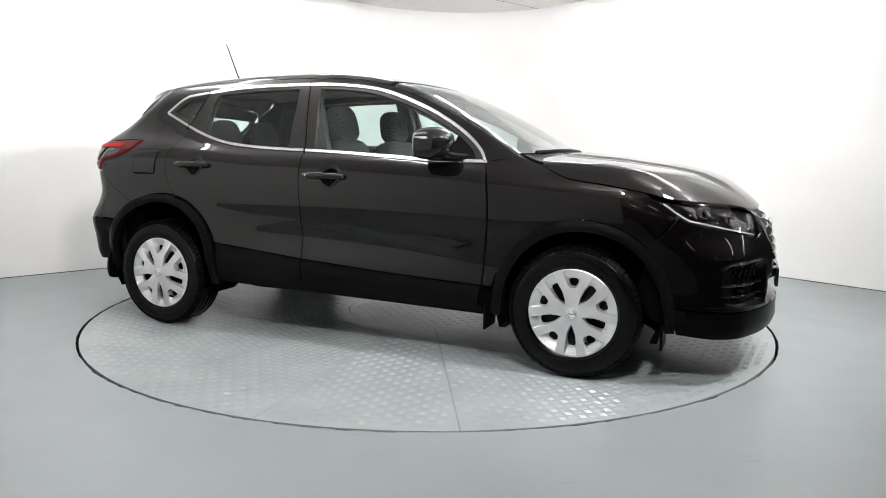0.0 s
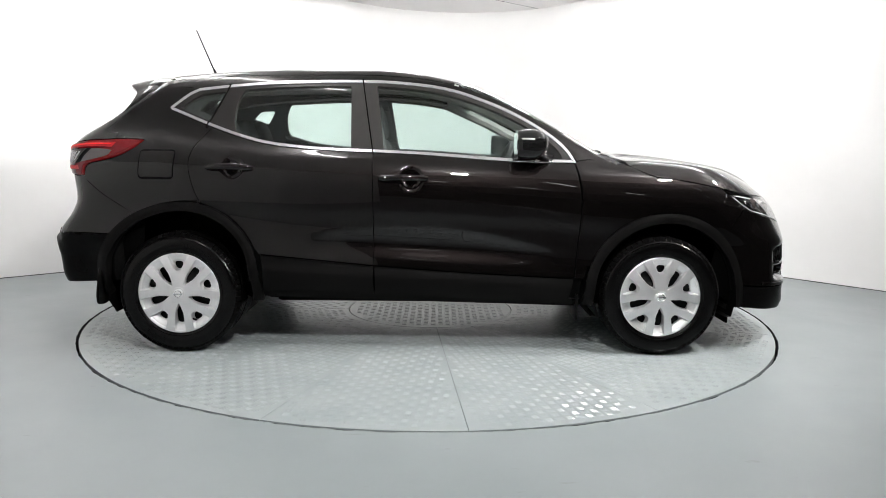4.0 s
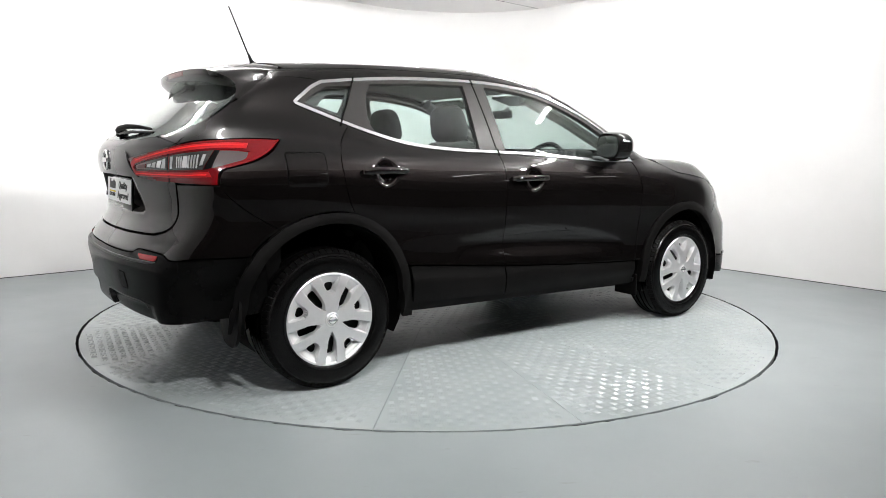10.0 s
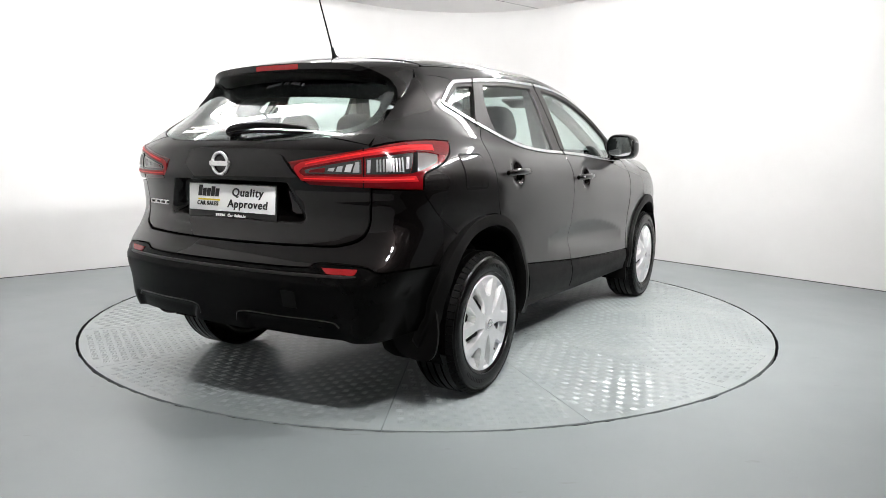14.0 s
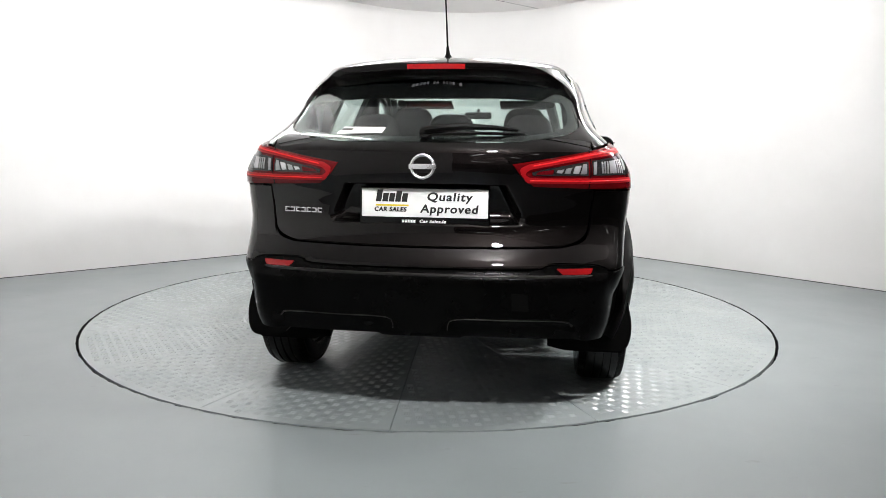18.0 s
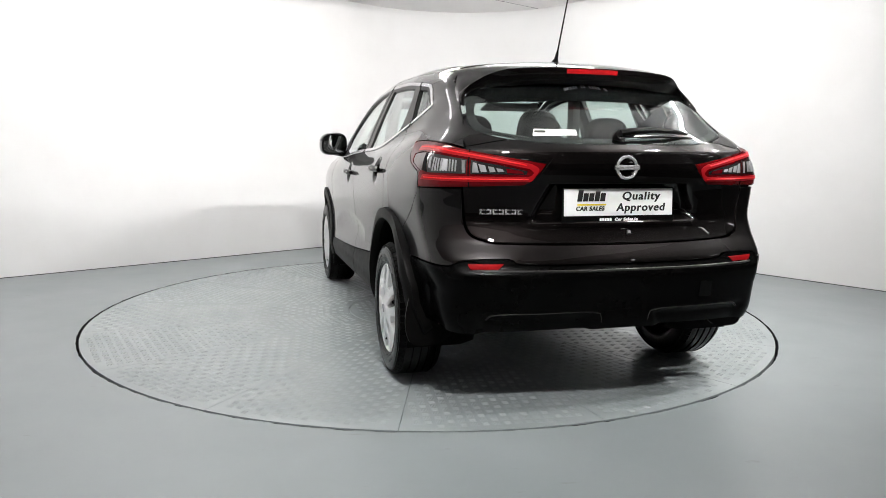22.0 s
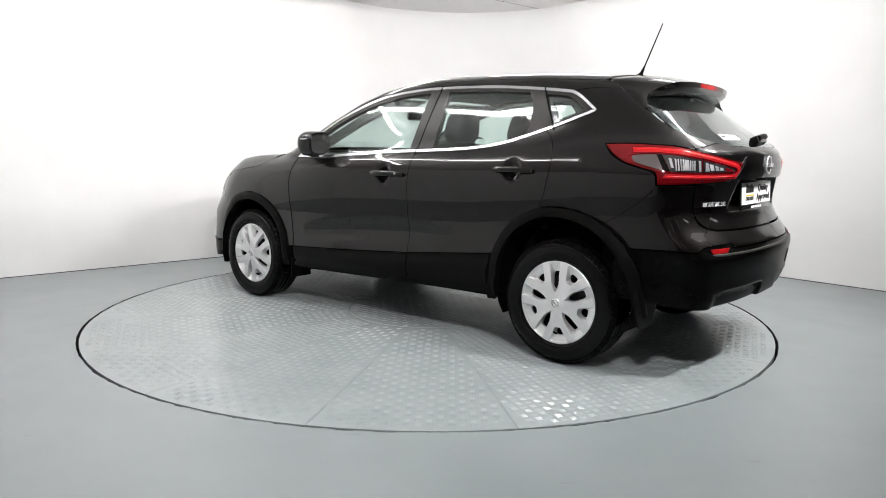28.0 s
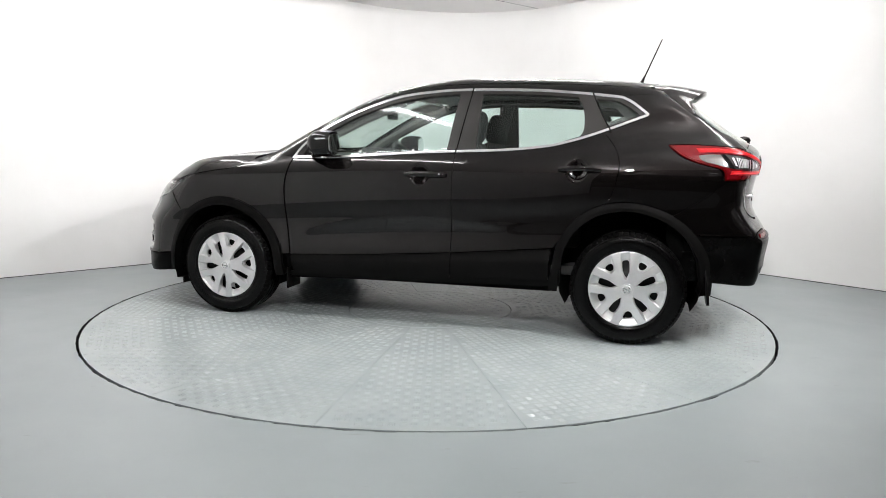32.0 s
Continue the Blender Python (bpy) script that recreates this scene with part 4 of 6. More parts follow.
def tail(root):
    # quarter panels reach round to the tailgate
    for s, view in ((1, LEFT), (-1, RIGHT)):
        a = mapped(view, TAIL, run(GAP_REAR))
        b = mapped(view, TAIL, run([(-1.150, 1.237), (-1.181, 1.248), (-1.30, 1.294), (-1.392, 1.330)]))
        c = mapped(view, TAIL, run(DLO_REAR[::-1]))
        d = mapped(view, TAIL, run([(-1.245, 1.452), (-1.35, 1.462), (-1.49, 1.458)]))
        e = run([tuple(d[-1]), (s * 1.03, 1.39), (s * 0.962, 1.328), (s * 0.862, 1.247), (s * 0.80, 1.185), (s * 0.775, 1.140)])
        f = run([(s * 0.775, 1.140), (s * 0.86, 1.156), (s * 0.956, 1.164), (s * 1.1, 1.170), (s * 1.245, 1.167)])
        h = run([(s * 1.245, 1.167), (s * 1.20, 1.115), (s * 1.13, 1.074), (s * 1.04, 1.046), (s * 0.99, 1.028), (s * 0.978, 0.968)])
        j = mapped(view, TAIL, run([(-1.815, 0.955), (-1.72, 0.87), (-1.62, 0.805), (-1.535, 0.755)]))
        ar = mapped(view, TAIL, np.array(arc(REAR_ARCH, 128, 77, 0.0, 12)))
        poly = np.concatenate([a[:-1], ar[::-1], j[::-1], h[::-1], f[::-1][1:], e[::-1][1:], d[::-1][1:], c[::-1][1:], b[::-1][1:-1]])
        skin("quarter_panel", TAIL, inset(poly, 0.002), M_PAINT, root, step=0.022)

    ground = outline([(-1.25, 0.62), (-1.25, 1.14)], [(-1.25, 1.14), (-0.8, 1.12), (0.0, 1.11), (0.8, 1.12), (1.25, 1.14)], [(1.25, 1.14), (1.25, 0.62)], [(1.25, 0.62), (1.1, 0.40), (0.0, 0.40), (-1.1, 0.40), (-1.25, 0.62)])
    skin("inner_panel", TAIL, ground, M_SHELL, root, lift=-0.058, step=0.06, thick=0)

    # lower bumper
    def low_shape(p, n):
        y, z = np.abs(p[:, 1]), p[:, 2]
        pads = -0.015 * soft(0.452 - z, 0.016) * soft(y - 0.12 - (0.452 - z) * 0.5, 0.022) * soft(0.66 - y, 0.06)
        shelf = 0.018 * soft(0.636 - z, 0.010) * soft(z - 0.47, 0.16) * soft(0.76 - y, 0.05)
        return pads + shelf

    rb = outline([(-1.155, 0.648), (-0.90, 0.655), (-0.787, 0.650), (-0.735, 0.672), (-0.596, 0.680), (-0.545, 0.676), (-0.49, 0.660), (-0.2, 0.657), (0.0, 0.657), (0.2, 0.657), (0.49, 0.660), (0.545, 0.676), (0.596, 0.680), (0.735, 0.672), (0.787, 0.650), (0.90, 0.655), (1.155, 0.648)],
                 [(1.155, 0.648), (1.16, 0.50), (1.14, 0.40)], [(1.14, 0.40), (0.9, 0.375), (0.7, 0.365), (0.3, 0.375), (0.0, 0.378), (-0.3, 0.375), (-0.7, 0.365), (-0.9, 0.375), (-1.14, 0.40)], [(-1.14, 0.40), (-1.16, 0.50), (-1.155, 0.648)], step=0.016)
    low = skin("rear_bumper", TAIL, inset(rb, 0.0015), M_SATIN, root, "black grained lower bumper", step=0.016, lift=0.003, shape=low_shape)
    for s in (1, -1):
        rf = outline([(s * 0.575, 0.664), (s * 0.712, 0.664)], [(s * 0.712, 0.664), (s * 0.703, 0.645), (s * 0.69, 0.641)], [(s * 0.69, 0.641), (s * 0.596, 0.642)], [(s * 0.596, 0.642), (s * 0.575, 0.664)], step=0.01)
        skin("rear_reflector", TAIL, rf, M_REDBRIGHT, low, "red reflector strip", lift=0.008, step=0.02, thick=0.01)
    bm = bmesh.new()
    us = np.linspace(-0.80, 0.80, 60)
    q = TAIL.lift(np.stack([us, 0.633 + 0 * us], 1))
    tube(bm, q + normal_at(q) * (0.013 - 0.018 * soft(np.abs(us) - 0.64, 0.14))[:, None], 0.007, 10)
    part("bumper_ledge", bm, M_PILLAR, low, "glossy black ledge along the bumper")
    for s in (1, -1):
        bm = bmesh.new()
        e = run([(s * 0.64, 0.430), (s * 0.60, 0.452), (s * 0.40, 0.456), (s * 0.155, 0.454), (s * 0.125, 0.410)], 0.02)
        q = TAIL.lift(e)
        tube(bm, q + normal_at(q) * 0.0005, 0.0035, 8)
        part("pad_edge", bm, M_PILLAR, low, "satin black edge of the lower bumper pad")
    tow = outline([(-0.46, 0.565), (-0.395, 0.568)], [(-0.395, 0.568), (-0.40, 0.498)], [(-0.40, 0.498), (-0.465, 0.495)], [(-0.465, 0.495), (-0.46, 0.565)], step=0.01)
    skin("tow_cover_seam", TAIL, inset(tow, -0.004), M_SHELL, low, lift=0.0042, step=0.012, thick=0.001, shape=low_shape)
    skin("tow_cover", TAIL, tow, M_CLAD, low, lift=0.0058, step=0.012, thick=0.002, shape=low_shape)
    # painted upper bumper
    edge = [(-0.775, 0.968), (-0.775, 0.90), (-0.770, 0.83), (-0.735, 0.775), (-0.66, 0.748), (-0.55, 0.740), (0.0, 0.735), (0.55, 0.740), (0.66, 0.748), (0.735, 0.775), (0.770, 0.83), (0.775, 0.90), (0.775, 0.968)]
    jl = [mapped(v, TAIL, run([(-1.815, 0.955), (-1.72, 0.87), (-1.62, 0.805), (-1.535, 0.755)])) for v in (LEFT, RIGHT)]
    al = [mapped(v, TAIL, np.array(arc(REAR_ARCH, 128, 148, 0.0, 6))) for v in (LEFT, RIGHT)]
    rim = run([(1.155, 0.652), (0.90, 0.659), (0.787, 0.654), (0.735, 0.676), (0.596, 0.684), (0.545, 0.680), (0.49, 0.664), (0.2, 0.661), (0.0, 0.661), (-0.2, 0.661), (-0.49, 0.664), (-0.545, 0.680), (-0.596, 0.684), (-0.735, 0.676), (-0.787, 0.654), (-0.90, 0.659), (-1.155, 0.652)], 0.016)
    poly = np.concatenate([run(edge), run([(0.775, 0.968), (0.978, 0.968)])[1:], jl[0][1:], al[0][1:], rim, al[1][::-1][:-1], jl[1][::-1][:-1], run([(-0.978, 0.968), (-0.775, 0.968)])[:-1]])
    skin("upper_bumper", TAIL, inset(poly, 0.002), M_PAINT, root, "gloss black painted bumper", step=0.022)

    # tailgate with the number plate hollow
    def gate_shape(p, n):
        y, z = np.abs(p[:, 1]), p[:, 2]
        wide = 0.335 + (0.99 - z) * 0.50
        hollow = -0.050 * soft(0.998 - z, 0.016) * soft(z - 0.828, 0.03) * soft(wide - y, 0.035)
        lip = 0.006 * np.exp(-(((z - 0.823) / 0.012) ** 2)) * soft(0.45 - y, 0.1)
        return hollow + lip

    tg = outline([(-0.765, 1.142), (-0.574, 1.172), (-0.414, 1.158), (0.0, 1.157), (0.414, 1.158), (0.574, 1.172), (0.765, 1.142)], [(0.765, 1.142), (0.768, 1.0), (0.766, 0.90), (0.760, 0.83), (0.727, 0.783), (0.655, 0.756), (0.545, 0.748), (0.0, 0.742), (-0.545, 0.748), (-0.655, 0.756), (-0.727, 0.783), (-0.760, 0.83), (-0.766, 0.90), (-0.768, 1.0), (-0.765, 1.142)])
    gate = skin("tailgate", TAIL, tg, M_PAINT, root, "gloss black tailgate", step=0.014, shape=gate_shape)
    # raised panel between the lamps
    gn = outline([(-0.495, 0.993), (-0.435, 1.035), (-0.396, 1.078), (-0.372, 1.100), (-0.31, 1.111), (-0.15, 1.115), (0.0, 1.116), (0.15, 1.115), (0.31, 1.111), (0.372, 1.100), (0.396, 1.078), (0.435, 1.035), (0.495, 0.993)], [(0.495, 0.993), (0.0, 0.998), (-0.495, 0.993)], step=0.012)
    skin("garnish", TAIL, gn, M_PAINT, gate, "gloss black panel above the plate", step=0.014, lift=0.006, thick=0.012, shape=lambda p, n: 0.004 * soft(1.105 - p[:, 2], 0.03))
    # flank of the tailgate beside the window
    rg = outline([(-0.574, 1.176), (-0.414, 1.163), (0.0, 1.161), (0.414, 1.163), (0.574, 1.176)], [(0.574, 1.176), (0.72, 1.20), (0.82, 1.235), (0.875, 1.275), (0.95, 1.34), (1.01, 1.41)], [(1.01, 1.41), (0.5, 1.455), (0.0, 1.46), (-0.5, 1.455), (-1.01, 1.41)], [(-1.01, 1.41), (-0.95, 1.34), (-0.875, 1.275), (-0.82, 1.235), (-0.72, 1.20), (-0.574, 1.176)])
    pane = skin("rear_window", TAIL, rg, M_GLASS, gate, "tinted rear window with heater lines", step=0.022, lift=-0.004, thick=0.004, solid=True)
    pane.visible_shadow = False
    for s in (1, -1):
        fl = outline([(s * 0.60, 1.176), (s * 0.72, 1.197), (s * 0.82, 1.232), (s * 0.875, 1.272)], [(s * 0.875, 1.272), (s * 0.835, 1.215), (s * 0.79, 1.17), (s * 0.765, 1.145)], [(s * 0.765, 1.145), (s * 0.68, 1.162), (s * 0.60, 1.176)])
        skin("tailgate_flank", TAIL, fl, M_PAINT, gate, step=0.02)
    # dark band round the edge of the rear glass
    band_in = outline([(-0.50, 1.192), (0.0, 1.188), (0.50, 1.192)], [(0.50, 1.192), (0.68, 1.215), (0.78, 1.25), (0.85, 1.30), (0.88, 1.34)], [(0.88, 1.34), (0.5, 1.355), (0.0, 1.36), (-0.5, 1.355), (-0.88, 1.34)], [(-0.88, 1.34), (-0.85, 1.30), (-0.78, 1.25), (-0.68, 1.215), (-0.50, 1.192)])
    skin("glass_border", TAIL, inset(rg, 0.006), M_GLOSSBLACK, pane, "black printed glass border", holes=[band_in], lift=-0.0095, step=0.04, thick=0)

    # tail lamps
    for s in (1, -1):
        tl = outline([(s * 1.240, 1.163), (s * 1.1, 1.166), (s * 0.956, 1.160), (s * 0.86, 1.150), (s * 0.74, 1.128), (s * 0.56, 1.099), (s * 0.407, 1.076)], [(s * 0.407, 1.076), (s * 0.45, 1.025), (s * 0.51, 0.984)], [(s * 0.51, 0.984), (s * 0.74, 0.976), (s * 0.972, 0.970)],
                     [(s * 0.972, 0.970), (s * 0.982, 1.028), (s * 1.035, 1.048), (s * 1.123, 1.076), (s * 1.19, 1.116), (s * 1.240, 1.163)], step=0.012)
        lamp = skin("tail_lamp", TAIL, inset(tl, 0.003), M_RED, root, "red tail lamp with a smoked middle", step=0.02, lift=0.004)
        outer = inset(tl, 0.010)
        hole = outline([(s * 1.10, 1.106), (s * 1.036, 1.115), (s * 0.97, 1.116), (s * 0.866, 1.108), (s * 0.722, 1.088), (s * 0.485, 1.047)], [(s * 0.485, 1.047), (s * 0.472, 1.036), (s * 0.485, 1.028)], [(s * 0.485, 1.028), (s * 0.72, 1.028), (s * 0.926, 1.031)], [(s * 0.926, 1.031), (s * 0.98, 1.044), (s * 1.025, 1.057), (s * 1.081, 1.075), (s * 1.10, 1.106)], step=0.010)
        skin("light_guide", TAIL, outer, M_REDGUIDE, lamp, "dark red lens", holes=[hole], lift=0.0075, step=0.012, thick=0.004)
        band = outline([(s * u, z) for u, z in ((1.08, 1.143), (0.97, 1.143), (0.866, 1.134), (0.722, 1.114), (0.478, 1.073))], [(s * 0.478, 1.073), (s * 0.446, 1.056), (s * 0.450, 1.036), (s * 0.478, 1.002)],
                       [(s * 0.478, 1.002), (s * 0.72, 1.000), (s * 0.950, 1.004)], [(s * 0.950, 1.004), (s * 0.938, 1.024)], [(s * 0.938, 1.024), (s * 0.72, 1.021), (s * 0.492, 1.021)],
                       [(s * 0.492, 1.021), (s * 0.468, 1.036), (s * 0.486, 1.053)], [(s * 0.486, 1.053), (s * 0.722, 1.094), (s * 0.866, 1.114), (s * 0.97, 1.122), (s * 1.075, 1.120)], [(s * 1.075, 1.120), (s * 1.08, 1.143)], step=0.008)
        skin("light_guide", TAIL, band, M_REDLINE, lamp, "bright red light guide", lift=0.0092, step=0.009, thick=0.0025)
        core = [(1.06, 1.134), (0.97, 1.134), (0.866, 1.126), (0.722, 1.106), (0.500, 1.067)]
        bm = bmesh.new()
        q = TAIL.lift(run([(s * u, z) for u, z in core], 0.02))
        tube(bm, q + normal_at(q) * 0.0090, 0.0030, 6)
        q = TAIL.lift(run([(s * 0.49, 1.0115), (s * 0.72, 1.0105), (s * 0.93, 1.013)], 0.02))
        tube(bm, q + normal_at(q) * 0.0090, 0.0030, 6)
        part("light_core", bm, M_REDCORE, lamp, "brighter core of the light guide")
        wing = outline([(s * 1.085, 1.104), (s * 1.03, 1.110), (s * 0.97, 1.111)], [(s * 0.97, 1.111), (s * 0.955, 1.075), (s * 0.95, 1.040)], [(s * 0.95, 1.040), (s * 1.02, 1.060), (s * 1.074, 1.078), (s * 1.085, 1.104)], step=0.01)
        skin("clear_lens", TAIL, wing, M_SMOKE, lamp, "smoked clear lens", lift=0.0068, step=0.015, thick=0.002)
        inner = outline([(s * 0.735, 1.086), (s * 0.60, 1.064), (s * 0.495, 1.044)], [(s * 0.495, 1.044), (s * 0.50, 1.031)], [(s * 0.50, 1.031), (s * 0.735, 1.031)], [(s * 0.735, 1.031), (s * 0.735, 1.086)], step=0.012)
        skin("clear_lens", TAIL, inner, M_LAMPDARK, lamp, "smoked clear lens", lift=0.0068, step=0.015, thick=0.002)
        mid = outline([(s * 0.945, 1.112), (s * 0.86, 1.104), (s * 0.752, 1.089)], [(s * 0.752, 1.089), (s * 0.752, 1.031)], [(s * 0.752, 1.031), (s * 0.915, 1.034)], [(s * 0.915, 1.034), (s * 0.945, 1.112)], step=0.012)
        skin("clear_lens", TAIL, mid, M_LAMPDARK, lamp, "smoked clear lens", lift=0.0068, step=0.015, thick=0.002)

        def facet(corners, mat, lift, name="reflector_facet", label="silver reflector facet"):
            q = [(s * u, z) for u, z in corners]
            skin(name, TAIL, outline(*[[a, b] for a, b in zip(q, q[1:] + q[:1])], step=0.02), mat, lamp, label, lift=lift, step=0.03, thick=0.002)

        for i in range(9):
            u = 0.792 + i * 0.0118
            facet([(u, 1.040), (u + 0.0062, 1.040), (u + 0.0062, 1.086 + 0.001 * i), (u, 1.085 + 0.001 * i)], M_LAMPRIB, 0.0085, "reflector_rib", "silver reflector rib")
        facet([(0.826, 1.043), (0.850, 1.043), (0.848, 1.090), (0.828, 1.088)], M_LAMPCLEAR, 0.0092)
        facet([(0.756, 1.036), (0.768, 1.036), (0.772, 1.086), (0.758, 1.084)], M_LAMPRIB, 0.0085)
        facet([(0.900, 1.050), (0.912, 1.052), (0.920, 1.094), (0.908, 1.096)], M_LAMPRIB, 0.0085)
        facet([(0.968, 1.112), (0.947, 1.1125), (0.917, 1.0335), (0.947, 1.040)], M_SHELL, 0.0078, "lamp_strut", "black strut across the lens")
        facet([(0.700, 1.037), (0.727, 1.037), (0.727, 1.078), (0.712, 1.075)], M_LAMPRIB, 0.0085)
        facet([(0.668, 1.040), (0.692, 1.038), (0.704, 1.070), (0.676, 1.066)], M_LAMPCLEAR, 0.0085)
        facet([(0.632, 1.040), (0.656, 1.039), (0.664, 1.062), (0.640, 1.058)], M_LAMPRIB, 0.0085)
        facet([(0.598, 1.042), (0.622, 1.040), (0.630, 1.055), (0.604, 1.052)], M_LAMPCLEAR, 0.0085)
        facet([(0.512, 1.035), (0.584, 1.036), (0.588, 1.054), (0.522, 1.045)], M_REDGUIDE, 0.0085, "bulb_reflector", "red inner reflector")
        cut = outline([(s * 0.741, 1.128), (s * 0.7465, 1.129)], [(s * 0.7465, 1.129), (s * 0.7465, 0.976)], [(s * 0.7465, 0.976), (s * 0.741, 0.976)], [(s * 0.741, 0.976), (s * 0.741, 1.128)], step=0.03)
        skin("lamp_seam", TAIL, cut, M_SHELL, lamp, lift=0.0092, step=0.05, thick=0.001)

    # spoiler
    rows = [((-1.455, 0.0, 1.556), (-1.750, 0.0, 1.504), (-1.748, 0.0, 1.474), (-1.655, 0.0, 1.435)), ((-1.450, 0.27, 1.548), (-1.742, 0.25, 1.500), (-1.739, 0.25, 1.470), (-1.65, 0.25, 1.43)),
            ((-1.418, 0.537, 1.514), (-1.712, 0.43, 1.484), (-1.705, 0.42, 1.455), (-1.63, 0.40, 1.415)), ((-1.485, 0.570, 1.468), (-1.640, 0.533, 1.436), (-1.63, 0.515, 1.424), (-1.60, 0.47, 1.415)),
            ((-1.555, 0.600, 1.412), (-1.642, 0.588, 1.386), (-1.634, 0.572, 1.376), (-1.60, 0.53, 1.385)), ((-1.645, 0.616, 1.345), (-1.676, 0.614, 1.330), (-1.668, 0.600, 1.326), (-1.63, 0.565, 1.345))]
    bm = bmesh.new()
    line = []
    keys = [[np.array(p) for p in r] for r in rows]
    mirrored = [[q * np.array([1, -1, 1]) for q in r] for r in keys[::-1]] + keys[1:]
    n = len(mirrored)
    for i in range(n - 1):
        for k in range(5):
            t = k / 5
            p = [mirrored[max(0, min(n - 1, i + d))] for d in (-1, 0, 1, 2)]
            line.append([0.5 * (2 * b + (c - a) * t + (2 * a - 5 * b + 4 * c - d) * t * t + (3 * b - a - 3 * c + d) * t**3) for a, b, c, d in zip(*p)])
    line.append(mirrored[-1])
    grid = []
    for f, e, l, u in line:
        prof = [f, f * 0.66 + e * 0.34 + np.array([0, 0, 0.010]), f * 0.33 + e * 0.67 + np.array([0, 0, 0.009]), e * 0.93 + f * 0.07 + np.array([0, 0, 0.003]), e, l * 0.8 + e * 0.2 + np.array([-0.002, 0, 0]), l, l * 0.5 + u * 0.5 - np.array([0, 0, 0.012]), u]
        grid.append([bm.verts.new(q) for q in prof])
    for a, b in zip(grid, grid[1:]):
        for i in range(len(a) - 1):
            bm.faces.new((a[i], a[i + 1], b[i + 1], b[i]))
    for f in bm.faces:
        f.smooth = True
    spoiler = part("roof_spoiler", bm, M_PAINT, gate, "gloss black roof spoiler with side fins")
    bm = bmesh.new()
    ring = [grid_y for grid_y in np.linspace(-0.128, 0.128, 13)]
    pts_t = [Vector((-1.7525 + 0.13 * y * y, y, 1.499 - 0.06 * y * y)) for y in ring]
    pts_b = [Vector((-1.7510 + 0.13 * y * y, y, 1.4775 - 0.06 * y * y)) for y in ring]
    va, vb = [bm.verts.new(p) for p in pts_t], [bm.verts.new(p) for p in pts_b]
    vc, vd = [bm.verts.new(p + Vector((0.02, 0, 0))) for p in pts_t], [bm.verts.new(p + Vector((0.02, 0, 0))) for p in pts_b]
    for i in range(12):
        for p, q in ((va, vb), (vc, va), (vb, vd)):
            bm.faces.new((p[i], p[i + 1], q[i + 1], q[i]))
    for i in (0, 12):
        bm.faces.new((va[i], vb[i], vd[i], vc[i]))
    part("brake_light", bm, M_REDBRIGHT, spoiler, "red high-level brake light")

    # wiper
    bm = bmesh.new()
    tube(bm, [(-2.000, 0.0, 1.185), (-2.035, 0.0, 1.200)], 0.024, 16)
    tube(bm, [(-2.030, 0.0, 1.205), (-2.033, -0.05, 1.213), (-2.022, -0.15, 1.222), (-1.995, -0.28, 1.218), (-1.965, -0.37, 1.208)], [0.017, 0.016, 0.013, 0.010, 0.006], 8)
    arm = part("rear_wiper", bm, M_CLAD, gate, "black rear wiper")
    bm = bmesh.new()
    tube(bm, [(-2.035, 0.02, 1.188), (-2.03, -0.10, 1.194), (-2.010, -0.22, 1.196), (-1.965, -0.40, 1.192)], [0.006, 0.008, 0.008, 0.005], 6)
    part("wiper_blade", bm, M_TYRE, arm)

    # maker's badge as a plain ring and bar, model lettering as plain bars
    bm = bmesh.new()
    m = Matrix.Translation((-2.092, 0.0, 1.062)) @ Euler((0, radians(-90), 0)).to_matrix().to_4x4()
    ring_pts = [m @ Vector((0.045 * math.cos(k * math.tau / 40), 0.045 * math.sin(k * math.tau / 40), 0.004)) for k in range(40)]
    tube(bm, ring_pts, 0.0068, 8, closed=True)
    box(bm, (-2.106, -0.055, 1.051), (-2.086, 0.055, 1.073), 0.004)
    part("badge", bm, M_LETTER, gate, "round chrome badge")
    bm = bmesh.new()
    for k in range(7):
        y = 0.600 - k * 0.0255
        q = TAIL.lift(np.array([[math.atan2(y, 0.74), 0.872]]))[0]
        for z0, z1, y0, y1 in ((0.862, 0.867, -0.0100, 0.0100), (0.878, 0.883, -0.0100, 0.0100), (0.862, 0.883, *((-0.0100, -0.0045) if k % 2 else (0.0045, 0.0100)))):
            box(bm, (q[0] - 0.011, y + y0, z0), (q[0] + 0.012, y + y1, z1), 0.0012, seg=1)
    part("model_lettering", bm, M_LETTER, gate, "small chrome lettering bars")
    # seller's plate
    tilt = Matrix.Translation((-2.034, 0.0, 0.910)) @ Euler((0, radians(3.0), 0)).to_matrix().to_4x4()
    bm = bmesh.new()
    box(bm, (-0.008, -0.268, -0.086), (0.004, 0.268, 0.066), 0.004, tilt)
    holder = part("plate_holder", bm, M_GLOSSBLACK, gate, "black plate holder")
    bm = bmesh.new()
    box(bm, (-0.012, -0.260, -0.056), (-0.006, 0.260, 0.060), 0.003, tilt)
    plate = part("number_plate", bm, M_WHITE, holder, "white dealer plate reading Quality Approved")
    bm = bmesh.new()
    lean_over = Matrix.Identity(4)
    lean_over[1][2] = -0.16
    for k, tall in enumerate((0.054, 0.041, 0.041, 0.049, 0.041)):
        y = 0.202 - k * 0.0268
        box(bm, (-0.0135, y - 0.0225, 0.006), (-0.0115, y, tall), 0, tilt @ lean_over)
    part("logo_bars", bm, M_INK, plate, smooth=False)
    bm = bmesh.new()
    box(bm, (-0.0135, 0.064, -0.012), (-0.0115, 0.200, -0.005), 0, tilt)
    part("logo_stripe", bm, M_YELLOW, plate, smooth=False)
